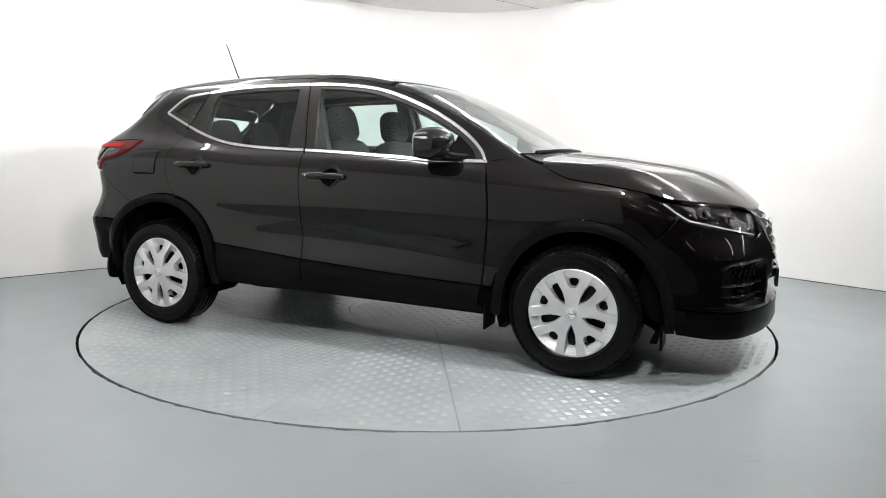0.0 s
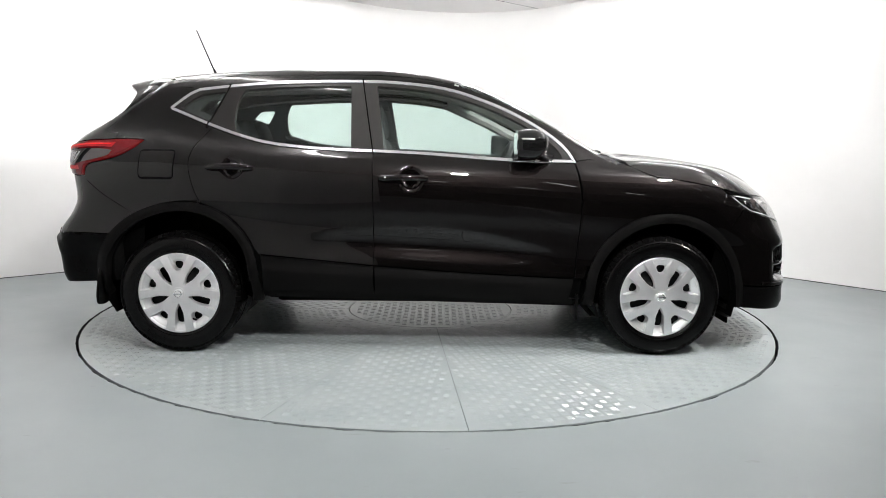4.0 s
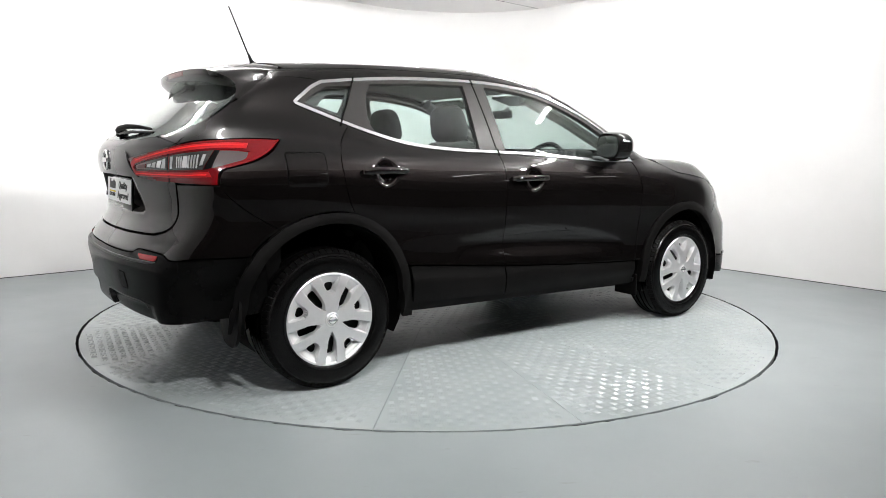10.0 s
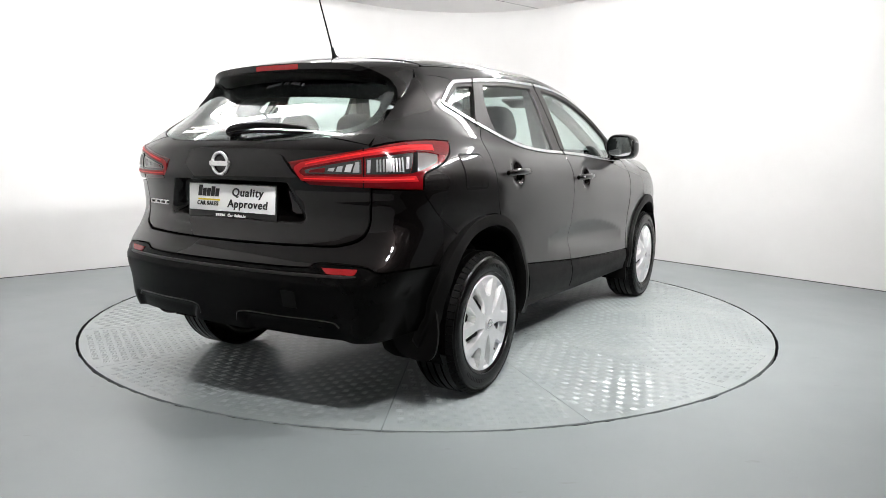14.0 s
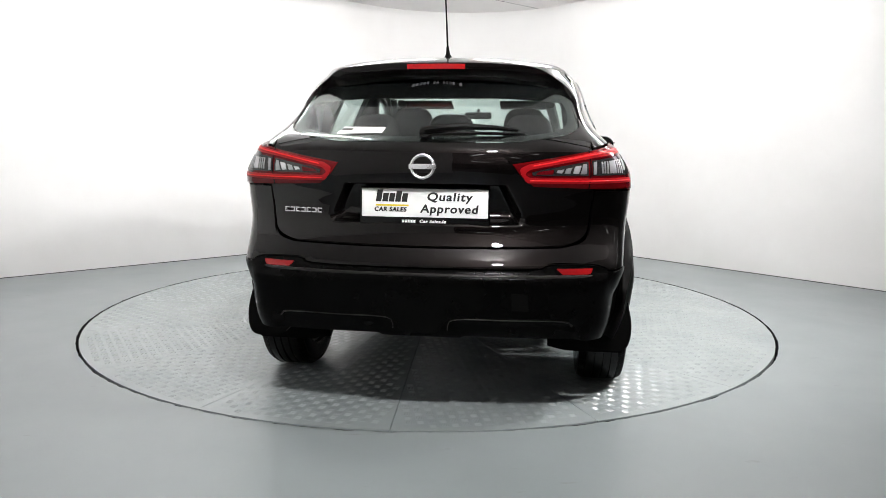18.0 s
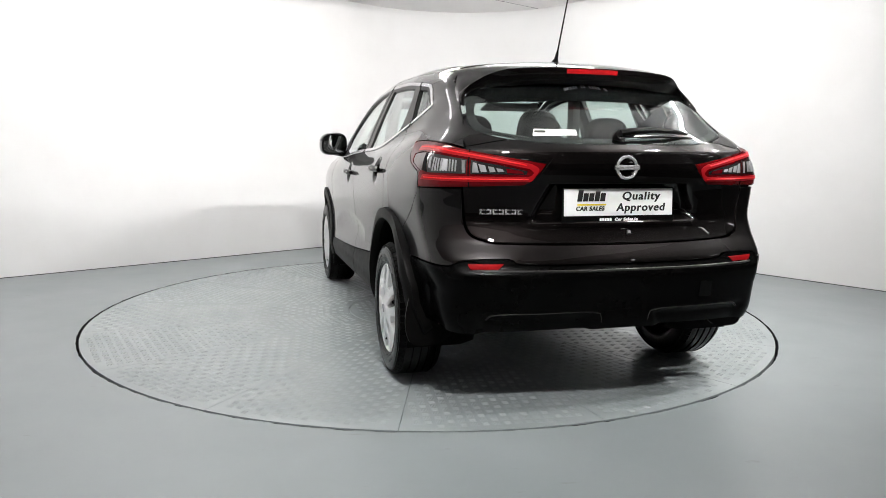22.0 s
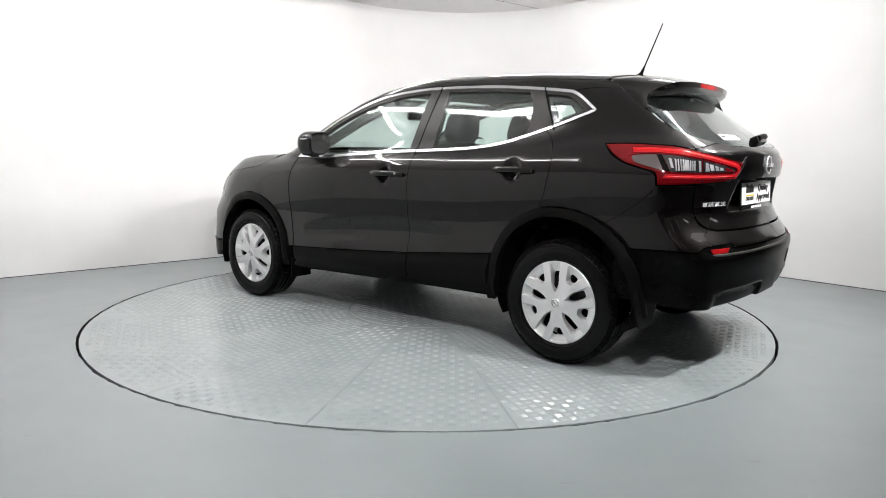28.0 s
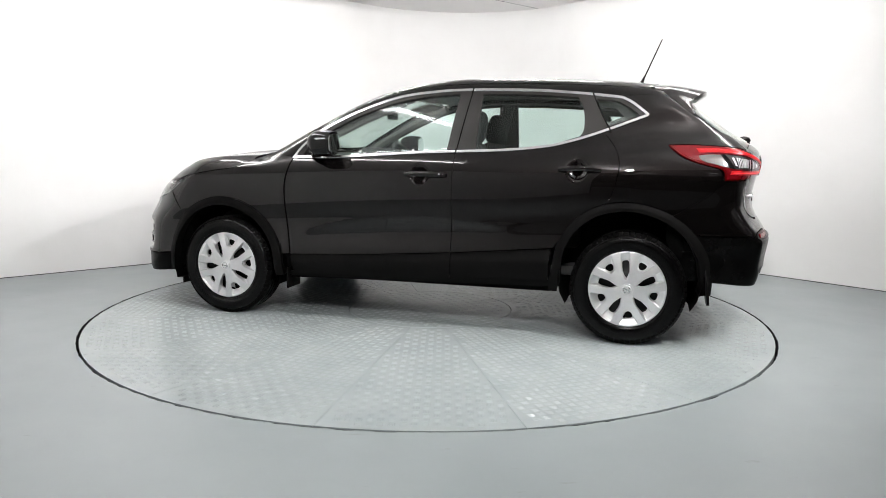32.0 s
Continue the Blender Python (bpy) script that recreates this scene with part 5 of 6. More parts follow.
    for text, size, width, y, z in (("Quality", 0.047, 0.184, -0.101, 0.0265), ("Approved", 0.047, 0.238, -0.101, -0.0225), ("CAR SALES", 0.025, 0.132, 0.141, -0.026)):
        lettering("plate_text", text, size, width, tilt @ Matrix.Translation((-0.0132, y, z)) @ Matrix(((0, 0, -1, 0), (-1, 0, 0, 0), (0, 1, 0, 0), (0, 0, 0, 1))), M_INK, plate)
    bm = bmesh.new()
    for k in range(5):
        box(bm, (-0.0095, 0.083 - k * 0.0118, -0.078), (-0.0075, 0.0918 - k * 0.0118, -0.067), 0, tilt)
    part("holder_bars", bm, M_WHITE, holder, "plain white bars in place of a name", smooth=False)
    lettering("holder_text", "Car Sales.ie", 0.017, 0.108, tilt @ Matrix.Translation((-0.0088, -0.034, -0.073)) @ Matrix(((0, 0, -1, 0), (-1, 0, 0, 0), (0, 1, 0, 0), (0, 0, 0, 1))), M_WHITE, holder)
    for k in range(15):
        if k in (5, 8, 13):
            continue
        ua, ub = 0.252 - k * 0.0335, 0.252 - k * 0.0335 - 0.024
        za, zb = 1.422 - 0.25 * ua * ua, 1.436 - 0.25 * ua * ua
        q = outline([(ub, za), (ua, za)], [(ua, za), (ua, zb)], [(ua, zb), (ub, zb)], [(ub, zb), (ub, za)], step=0.03)
        skin("glass_lettering", TAIL, q, M_FAINT, pane, "faint grey bar of small print", lift=-0.0015, step=0.05, thick=0.0005)
    # window sticker and faint writing under the spoiler
    u0, u1, z0, z1 = 0.245, 0.485, 1.197, 1.221
    st = outline([(u0, z0), (u1, z0 - 0.004)], [(u1, z0 - 0.004), (u1, z1 + 0.002)], [(u1, z1 + 0.002), (u0, z1)], [(u0, z1), (u0, z0)])
    sticker = skin("window_sticker", TAIL, st, M_WHITE, pane, "white dealer sticker on the glass", lift=-0.0025, step=0.03, thick=0.001)
    for ua, ub, za, zb, mt in ((0.42, 0.48, 1.206, 1.216, M_INK), (0.26, 0.37, 1.205, 1.210, M_GREYINK)):
        q = outline([(ua, za), (ub, za)], [(ub, za), (ub, zb)], [(ub, zb), (ua, zb)], [(ua, zb), (ua, za)])
        skin("sticker_bar", TAIL, q, mt, sticker, lift=-0.0015, step=0.05, thick=0.0005)


def lettering(name, text, size, width, m, mat, parent):
    """Words in the built-in font, turned into a mesh."""
    cu = bpy.data.curves.new(name, "FONT")
    cu.body, cu.size, cu.align_x, cu.align_y, cu.extrude, cu.shear = text, size, "CENTER", "CENTER", 0.0008, 0.12
    cu.space_character = 1.14
    cu.offset = 0.014 * size
    tmp = bpy.data.objects.new(name, cu)
    me = bpy.data.meshes.new_from_object(tmp)
    bpy.data.objects.remove(tmp)
    xs = [v.co.x for v in me.vertices]
    me.transform(Matrix.Diagonal((width / (max(xs) - min(xs)), 1, 1, 1)))
    # two prints a hair apart make the strokes bold
    bm = bmesh.new()
    bm.from_mesh(me)
    for dx, dy, dz in ((0.0012, 0.0, 0.0002), (0.0006, 0.0009, 0.0001)):
        me.transform(Matrix.Translation((dx, dy, dz)))
        bm.from_mesh(me)
    bm.to_mesh(me)
    bm.free()
    me.transform(m)
    return link_part(name, me, mat, parent)


def nose(root):
    ground = outline([(-1.15, 0.45), (-1.05, 0.82)], [(-1.05, 0.82), (-0.5, 0.80), (0.0, 0.79), (0.5, 0.80), (1.05, 0.82)], [(1.05, 0.82), (1.15, 0.45)], [(1.15, 0.45), (0.95, 0.27), (0.0, 0.25), (-0.95, 0.27), (-1.15, 0.45)])
    skin("inner_panel", NOSE, ground, M_SHELL, root, lift=-0.05, step=0.06, thick=0)
    fb = outline([(-0.962, 0.826), (-0.914, 0.796), (-0.687, 0.751), (-0.477, 0.714), (-0.40, 0.735), (-0.36, 0.70)], [(-0.36, 0.70), (-0.30, 0.56), (-0.22, 0.54), (0.0, 0.535), (0.22, 0.54), (0.30, 0.56), (0.36, 0.70)],
                 [(0.36, 0.70), (0.40, 0.735), (0.477, 0.714), (0.687, 0.751), (0.914, 0.796), (0.962, 0.826)], [(0.962, 0.826), (1.05, 0.73), (1.122, 0.655)], [(1.122, 0.655), (1.05, 0.56), (1.02, 0.50), (0.99, 0.395)], [(0.99, 0.395), (0.82, 0.379), (0.50, 0.37), (0.0, 0.365), (-0.50, 0.37), (-0.82, 0.379), (-0.99, 0.395)],
                 [(-0.99, 0.395), (-1.02, 0.50), (-1.05, 0.56), (-1.122, 0.655)], [(-1.122, 0.655), (-1.05, 0.73), (-0.962, 0.826)])

    def bump_shape(p, n):
        y, z = np.abs(p[:, 1]), p[:, 2]
        fog = -0.055 * soft(y - 0.44, 0.05) * soft(0.76 - y, 0.10) * soft(z - 0.395, 0.03) * soft(0.615 - z, 0.05)
        mid = -0.05 * soft(0.40 - y, 0.04) * soft(z - 0.385, 0.02) * soft(0.50 - z, 0.02)
        return fog + mid

    bumper = skin("front_bumper", NOSE, inset(fb, 0.002), M_PAINT, root, "gloss black front bumper", step=0.018, shape=bump_shape)
    lip = outline([(-0.985, 0.388), (-0.82, 0.373), (0.0, 0.36), (0.82, 0.373), (0.985, 0.388)], [(0.985, 0.388), (0.98, 0.32), (0.96, 0.262)], [(0.96, 0.262), (0.7, 0.240), (0.0, 0.232), (-0.7, 0.240), (-0.96, 0.262)], [(-0.96, 0.262), (-0.98, 0.32), (-0.985, 0.388)])
    skin("bumper_lip", NOSE, lip, M_SATIN, bumper, "black lower front lip", lift=0.0, step=0.03, shape=lambda p, n: 0.006 * np.exp(-(((p[:, 2] - 0.27) / 0.03) ** 2)) * soft(0.80 - np.abs(p[:, 1]), 0.2))
    for s in (1, -1):
        for z in (0.445, 0.50):
            bm = bmesh.new()
            q = NOSE.lift(np.array([(s * u, z) for u in np.linspace(0.46, 0.76, 7)]))
            tube(bm, [v + np.array([-0.02, 0, 0]) for v in q], 0.008, 6)
            part("fog_slat", bm, M_GLOSSBLACK, bumper, "gloss black slat in the fog lamp recess")
        for k in range(6):
            bm = bmesh.new()
            u = 0.50 + 0.045 * k
            q = NOSE.lift(np.array([(s * (u + (0.010 if i % 2 else -0.010)), z) for i, z in enumerate((0.515, 0.540, 0.565, 0.590))]))
            tube(bm, [v + np.array([-0.030, 0, 0]) for v in q], 0.005, 5)
            part("fog_mesh", bm, M_SHELL, bumper, "black mesh strand above the fog lamp")
        blade = outline([(s * 0.86, 0.402), (s * 0.70, 0.393), (s * 0.42, 0.386)], [(s * 0.42, 0.386), (s * 0.42, 0.372)], [(s * 0.42, 0.372), (s * 0.70, 0.376), (s * 0.86, 0.386)], [(s * 0.86, 0.386), (s * 0.86, 0.402)], step=0.012)
        skin("bumper_blade", NOSE, blade, M_PAINT, bumper, "gloss black blade under the fog lamp recess", lift=0.006, step=0.012, thick=0.03)
        bm = bmesh.new()
        q = NOSE.lift(np.array([(s * 0.60, 0.473)]))[0]
        tube(bm, [q + np.array([-0.06, 0, 0]), q + np.array([-0.034, 0, 0])], 0.035, 18)
        part("fog_lamp", bm, M_GLOSSBLACK, bumper, "round dark fog lamp")
        # headlamp
        hl = outline([(s * 1.122, 0.929), (s * 0.994, 0.902), (s * 0.737, 0.879), (s * 0.50, 0.857), (s * 0.340, 0.832)], [(s * 0.340, 0.832), (s * 0.37, 0.78), (s * 0.40, 0.742)], [(s * 0.40, 0.742), (s * 0.477, 0.719), (s * 0.687, 0.756), (s * 0.914, 0.801), (s * 0.965, 0.833), (s * 1.045, 0.888), (s * 1.122, 0.929)], step=0.012)
        bowl = skin("headlamp", NOSE, inset(hl, 0.002), M_GLOSSBLACK, root, "clear headlamp with black bezel", lift=-0.030, step=0.02, thick=0)
        lens = skin("headlamp_lens", NOSE, inset(hl, 0.002), M_LENS, bowl, "clear headlamp lens", lift=0.001, step=0.02, thick=0.003, solid=True)
        lens.visible_shadow = False
        for u, z, r in ((0.80, 0.840, 0.026), (0.63, 0.805, 0.026)):
            q = NOSE.lift(np.array([(s * u, z)]))[0]
            bm = bmesh.new()
            d = np.array([0.8, s * 0.6, 0])
            mm = Matrix.Translation(q - d * 0.045) @ Vector(d).to_track_quat("Z", "Y").to_matrix().to_4x4()
            lathe(bm, [(0.001, 0.0), (r * 0.5, 0.006), (r * 0.9, 0.024), (r, 0.030), (r * 1.12, 0.030), (r * 1.12, 0.0)], 24, mm)
            part("headlamp_reflector", bm, M_SMOKE, bowl, "dark projector lens")
        for corners in ([(1.035, 0.890), (1.012, 0.888), (0.948, 0.830), (0.962, 0.826)], [(0.930, 0.875), (0.872, 0.870), (0.862, 0.852), (0.912, 0.858)], [(0.884, 0.850), (0.866, 0.850), (0.860, 0.820), (0.878, 0.822)], [(0.782, 0.866), (0.766, 0.866), (0.772, 0.828), (0.790, 0.830)],
                        [(0.668, 0.840), (0.600, 0.832), (0.500, 0.780), (0.535, 0.778), (0.61, 0.816), (0.668, 0.826)], [(0.500, 0.780), (0.535, 0.778), (0.60, 0.746), (0.555, 0.738)], [(0.60, 0.806), (0.545, 0.780), (0.60, 0.756), (0.655, 0.790)], [(0.43, 0.83), (0.40, 0.826), (0.43, 0.770), (0.47, 0.752), (0.455, 0.79)]):
            q = [(s * u, z) for u, z in corners]
            shapes = outline(*[[a, b] for a, b in zip(q, q[1:] + q[:1])], step=0.008)
            skin("daytime_strip", NOSE, shapes, M_HEADLAMP, bowl, "bright daytime light strip", lift=-0.014, step=0.012, thick=0.008)
        for us, zs in (((0.46, 0.49, 0.56, 0.66), (0.82, 0.765, 0.745, 0.765)),):
            bm = bmesh.new()
            q = NOSE.lift(np.array([(s * u, z) for u, z in zip(us, zs)]))
            tube(bm, [v - normal_at(q)[i] * 0.012 for i, v in enumerate(q)], 0.007, 6)
            part("daytime_strip", bm, M_HEADLAMP, bowl, "slim daytime light strip")
        bm = bmesh.new()
        q = NOSE.lift(np.array([(s * u, z) for u, z in ((1.035, 0.886), (0.972, 0.842), (0.914, 0.808), (0.80, 0.785), (0.687, 0.763), (0.58, 0.744), (0.49, 0.728))]))
        tube(bm, [v - normal_at(q)[i] * 0.006 for i, v in enumerate(q)], 0.0035, 6)
        part("daytime_strip", bm, M_LAMPCLEAR, bowl, "thin bright line along the lower lamp edge")
    # grille
    gr = outline([(-0.325, 0.83), (0.0, 0.84), (0.325, 0.83)], [(0.325, 0.83), (0.345, 0.70), (0.29, 0.565)], [(0.29, 0.565), (0.20, 0.548), (0.0, 0.543), (-0.20, 0.548), (-0.29, 0.565)], [(-0.29, 0.565), (-0.345, 0.70), (-0.325, 0.83)])
    grille = skin("grille", NOSE, gr, M_CLAD, root, "black radiator grille with a chrome V", lift=-0.02, step=0.03)
    for k in range(6):
        z = 0.575 + k * 0.043
        bm = bmesh.new()
        q = NOSE.lift(np.array([(u, z) for u in np.linspace(-0.28, 0.28, 15)]))
        tube(bm, [v - np.array([0.012, 0, 0]) for v in q], 0.006, 6)
        part("grille_bar", bm, M_GLOSSBLACK, grille)
    for s in (1, -1):
        bm = bmesh.new()
        q = NOSE.lift(np.array([(s * 0.315, 0.825), (s * 0.30, 0.74), (s * 0.25, 0.64), (s * 0.16, 0.575), (0.0, 0.56)]))
        tube(bm, [v - np.array([0.014, 0, 0]) for v in q], 0.010, 8)
        part("grille_trim", bm, M_CHROME, grille, "chrome V trim")
    bm = bmesh.new()
    q = NOSE.lift(np.array([(0.0, 0.72)]))[0]
    tube(bm, [(q[0] - 0.020, 0.05 * math.cos(a), 0.72 + 0.05 * math.sin(a)) for a in [k * math.tau / 28 for k in range(28)]], 0.009, 8, closed=True)
    box(bm, (q[0] - 0.026, -0.06, 0.708), (q[0] - 0.010, 0.06, 0.732), 0.004)
    part("badge", bm, M_CHROME, grille, "round chrome badge")
    bm = bmesh.new()
    box(bm, (2.246, -0.262, 0.440), (2.262, 0.262, 0.535), 0.003)
    part("number_plate", bm, M_GLOSSBLACK, bumper, "plain dark plate holder")

def upper_body(root):
    edge = mapped(LEFT, ABOVE, run(ROOF_EDGE))
    edge[:, 1] -= 0.004
    back = edge[(edge[:, 0] > -1.40) & (edge[:, 0] < 0.19)]
    fore = edge[(edge[:, 0] > 0.21) & (edge[:, 0] < 1.0)]
    flip = np.array([1, -1])
    yb, yf = back[-1], fore[0]
    head = run([tuple(yb * flip), (0.245, -0.28), (0.262, 0.0), (0.245, 0.28), tuple(yb)])
    seam = run([(-1.418, 0.537), (-1.452, 0.27), (-1.460, 0.0), (-1.452, -0.27), (-1.418, -0.537)])
    rf = np.concatenate([head[:-1], back[::-1], seam, (back * flip)[:-1]])
    roof = skin("roof", ABOVE, rf, M_PAINT, root, "gloss black roof", step=0.04)
    skin("headlining", ABOVE, inset(rf, 0.01), M_LINING, roof, "dark grey headlining", step=0.08, lift=-0.035, thick=0)
    head = run([tuple(yf * flip), (0.262, -0.28), (0.278, 0.0), (0.262, 0.28), tuple(yf)])
    foot_line = run([tuple(fore[-1]), (1.06, 0.4), (1.085, 0.0), (1.06, -0.4), tuple(fore[-1] * flip)])
    ws = np.concatenate([head[:-1], fore[:-1], foot_line[:-1], (fore * flip)[::-1][:-1]])
    screen = skin("windscreen", ABOVE, ws, M_GLASS, root, "clear laminated windscreen", step=0.05, lift=-0.003, thick=0.005, solid=True)
    screen.visible_shadow = False
    skin("glass_border", ABOVE, inset(ws, 0.002), M_GLOSSBLACK, screen, "black printed glass border", holes=[inset(ws, 0.045)], step=0.05, lift=-0.0095, thick=0)
    # A-pillar inner trim
    for s in (1, -1):
        bm = bmesh.new()
        tube(bm, [(0.16, s * 0.52, 1.44), (0.45, s * 0.565, 1.315), (0.75, s * 0.61, 1.165), (0.88, s * 0.63, 1.08)], 0.035, 8)
        part("pillar_trim", bm, M_LINING, root, "grey inner pillar trim")
    cowl = outline([(0.985, -0.66), (1.06, -0.4), (1.09, 0.0), (1.06, 0.4), (0.985, 0.66)], [(0.985, 0.66), (1.10, 0.70)], [(1.10, 0.70), (1.16, 0.4), (1.17, 0.0), (1.16, -0.4), (1.10, -0.70)], [(1.10, -0.70), (0.985, -0.66)])
    cow = skin("cowl", ABOVE, cowl, M_CLAD, root, "black plastic cowl below the windscreen", step=0.04, lift=-0.012)
    for y0, y1 in ((-0.55, 0.05), (0.05, 0.62)):
        bm = bmesh.new()
        q = ABOVE.lift(np.array([(1.065 - 0.12 * y * y, y) for y in np.linspace(y0, y1, 8)]))
        tube(bm, [v + np.array([0, 0, 0.003]) for v in q], 0.007, 6)
        part("front_wiper", bm, M_CLAD, cow, "black windscreen wiper")
    bn = [mapped(v, ABOVE, run([(1.139, 1.050), (1.22, 1.012), (1.294, 0.988), (1.445, 0.968), (1.64, 0.933)])) for v in (RIGHT, LEFT)]
    fr = mapped(NOSE, ABOVE, run([(1.12, 0.933), (0.994, 0.906), (0.737, 0.883), (0.50, 0.861), (0.335, 0.838), (0.0, 0.846), (-0.335, 0.838), (-0.50, 0.861), (-0.737, 0.883), (-0.994, 0.906), (-1.12, 0.933)]))
    rr = run([tuple(bn[0][0]), (1.10, -0.66), (1.13, -0.3), (1.14, 0.0), (1.13, 0.3), (1.10, 0.66), tuple(bn[1][0])])
    hood = np.concatenate([bn[0][::-1][:-1], rr[:-1], bn[1], fr[1:-1]])

    def hood_shape(p, n):
        y = np.abs(p[:, 1])
        ridge = 0.34 + (1.9 - p[:, 0]) * 0.10
        return 0.012 * soft(ridge - y, 0.06) * soft(p[:, 0] - 1.1, 0.1) * soft(2.1 - p[:, 0], 0.15)

    skin("bonnet", ABOVE, inset(hood, 0.002), M_PAINT, root, "gloss black bonnet with two raised creases", step=0.022, shape=hood_shape)
    # antenna
    bm = bmesh.new()
    tube(bm, [(-1.325, 0, 1.560), (-1.335, 0, 1.575), (-1.345, 0, 1.592), (-1.358, 0, 1.625)], [0.026, 0.020, 0.010, 0.0065], 12)
    foot = part("antenna", bm, M_CLAD, root, "black whip antenna")
    bm = bmesh.new()
    tube(bm, [(-1.358, 0, 1.62), (-1.46, 0, 1.865)], [0.0046, 0.0034], 8)
    part("antenna_rod", bm, M_CLAD, foot)


def cushion(bm, c, half, m, taper=0.0, power=0.55):
    """A stuffed rounded block about c, narrower towards its top by the taper."""
    got = bmesh.ops.create_uvsphere(bm, u_segments=24, v_segments=16, radius=1.0)["verts"]
    for v in got:
        x, y, z = (math.copysign(abs(k) ** power, k) for k in v.co)
        v.co = m @ Vector((c[0] + x * half[0] * (1 - 0.3 * taper * z), c[1] + y * half[1] * (1 - taper * z), c[2] + z * half[2]))


def seat(root, x, y, wide, lean_by, back, rests, rest_half):
    """A seat: base, leaning backrest, head restraints on two posts."""
    bm = bmesh.new()
    box(bm, (x - 0.22, y - wide / 2, 0.52), (x + 0.30, y + wide / 2, 0.70), 0.05, seg=3)
    ob = part("seat", bm, M_FABRIC, root, "dark cloth seat")
    lean = Matrix.Translation((x - 0.20, y, 0.66)) @ Euler((0, radians(-lean_by), 0)).to_matrix().to_4x4()
    bm = bmesh.new()
    cushion(bm, (0, 0, back / 2), (0.085, wide / 2, back / 2), lean, 0.10, 0.42)
    part("backrest", bm, M_FABRIC, ob)
    for dy in rests:
        low = back - 0.012
        bm = bmesh.new()
        cushion(bm, (0.01, dy, low + rest_half[2]), rest_half, lean, 0.13, 0.62)
        rest = part("headrest", bm, M_FABRIC, ob)
        for o in (-0.05, 0.05):
            bm = bmesh.new()
            tube(bm, [lean @ Vector((0, dy + o, low - 0.05)), lean @ Vector((0, dy + o, low + 0.06))], 0.006, 6)
            part("headrest_post", bm, M_STEEL, rest)
    return ob


def interior(root):
    for y in (0.36, -0.36):
        seat(root, 0.02, y, 0.50, 10.5, 0.525, (0.0,), (0.068, 0.135, 0.112))
    seat(root, -0.80, 0.0, 1.26, 17, 0.49, (-0.40, 0.0, 0.40), (0.055, 0.125, 0.095))
    bm = bmesh.new()
    box(bm, (-1.5, -0.66, 0.36), (1.1, 0.66, 0.42), 0.01)
    part("cabin_floor", bm, M_INTERIOR, root, "dark cabin floor")
    bm = bmesh.new()
    box(bm, (-1.88, -0.62, 1.00), (-1.22, 0.62, 1.03), 0.01)
    part("parcel_shelf", bm, M_INTERIOR, root, "dark parcel shelf")
    bm = bmesh.new()
    box(bm, (0.60, -0.74, 0.62), (1.02, 0.74, 1.06), 0.07, seg=3)
    for v in bm.verts:
        if v.co.x > 0.9 and v.co.z > 0.9:
            v.co.z += 0.03
    dash = part("dashboard", bm, M_INTERIOR, root, "dark grey dashboard")
    bm = bmesh.new()
    box(bm, (0.58, -0.55, 1.02), (0.78, -0.20, 1.13), 0.04, seg=3)
    part("instrument_hood", bm, M_INTERIOR, dash)
    bm = bmesh.new()
    m = Matrix.Translation((0.46, -0.37, 1.00)) @ Euler((0, radians(-65), 0)).to_matrix().to_4x4()
    tube(bm, [m @ Vector((0.185 * math.cos(a), 0.185 * math.sin(a), 0)) for a in [k * math.tau / 36 for k in range(36)]], 0.016, 8, closed=True)
    for a in (0, 110, 250):
        tube(bm, [m @ Vector((0, 0, -0.01)), m @ Vector((0.18 * math.cos(radians(a + 180)), 0.18 * math.sin(radians(a + 180)), 0))], [0.03, 0.012], 8)
    part("steering_wheel", bm, M_INTERIOR, root, "black steering wheel on the right-hand side")
    bm = bmesh.new()
    box(bm, (0.425, -0.10, 1.340), (0.448, 0.10, 1.395), 0.018, seg=3)
    tube(bm, [(0.445, 0, 1.38), (0.49, 0, 1.415)], 0.012, 8)
    part("interior_mirror", bm, M_INTERIOR, root, "black interior mirror")
    for y in (0.36, -0.36):
        bm = bmesh.new()
        box(bm, (0.20, y - 0.19, 1.452), (0.36, y + 0.19, 1.468), 0.006)
        for v in bm.verts:
            v.co.z -= (v.co.x - 0.2) * 0.25
        part("sun_visor", bm, M_LINING, root, "grey sun visor")
    for s in (1, -1):
        bm = bmesh.new()
        box(bm, (-0.31, s * 0.655 - 0.03, 0.6), (-0.22, s * 0.655 + 0.03, 1.48), 0.02)
        for v in bm.verts:
            v.co.y -= s * max(0, v.co.z - 1.05) * 0.27 - s * 0.06
            v.co.x += (1.40 - v.co.z) * 0.26 - 0.045
        part("pillar_trim", bm, M_INTERIOR, root, "dark centre pillar trim")


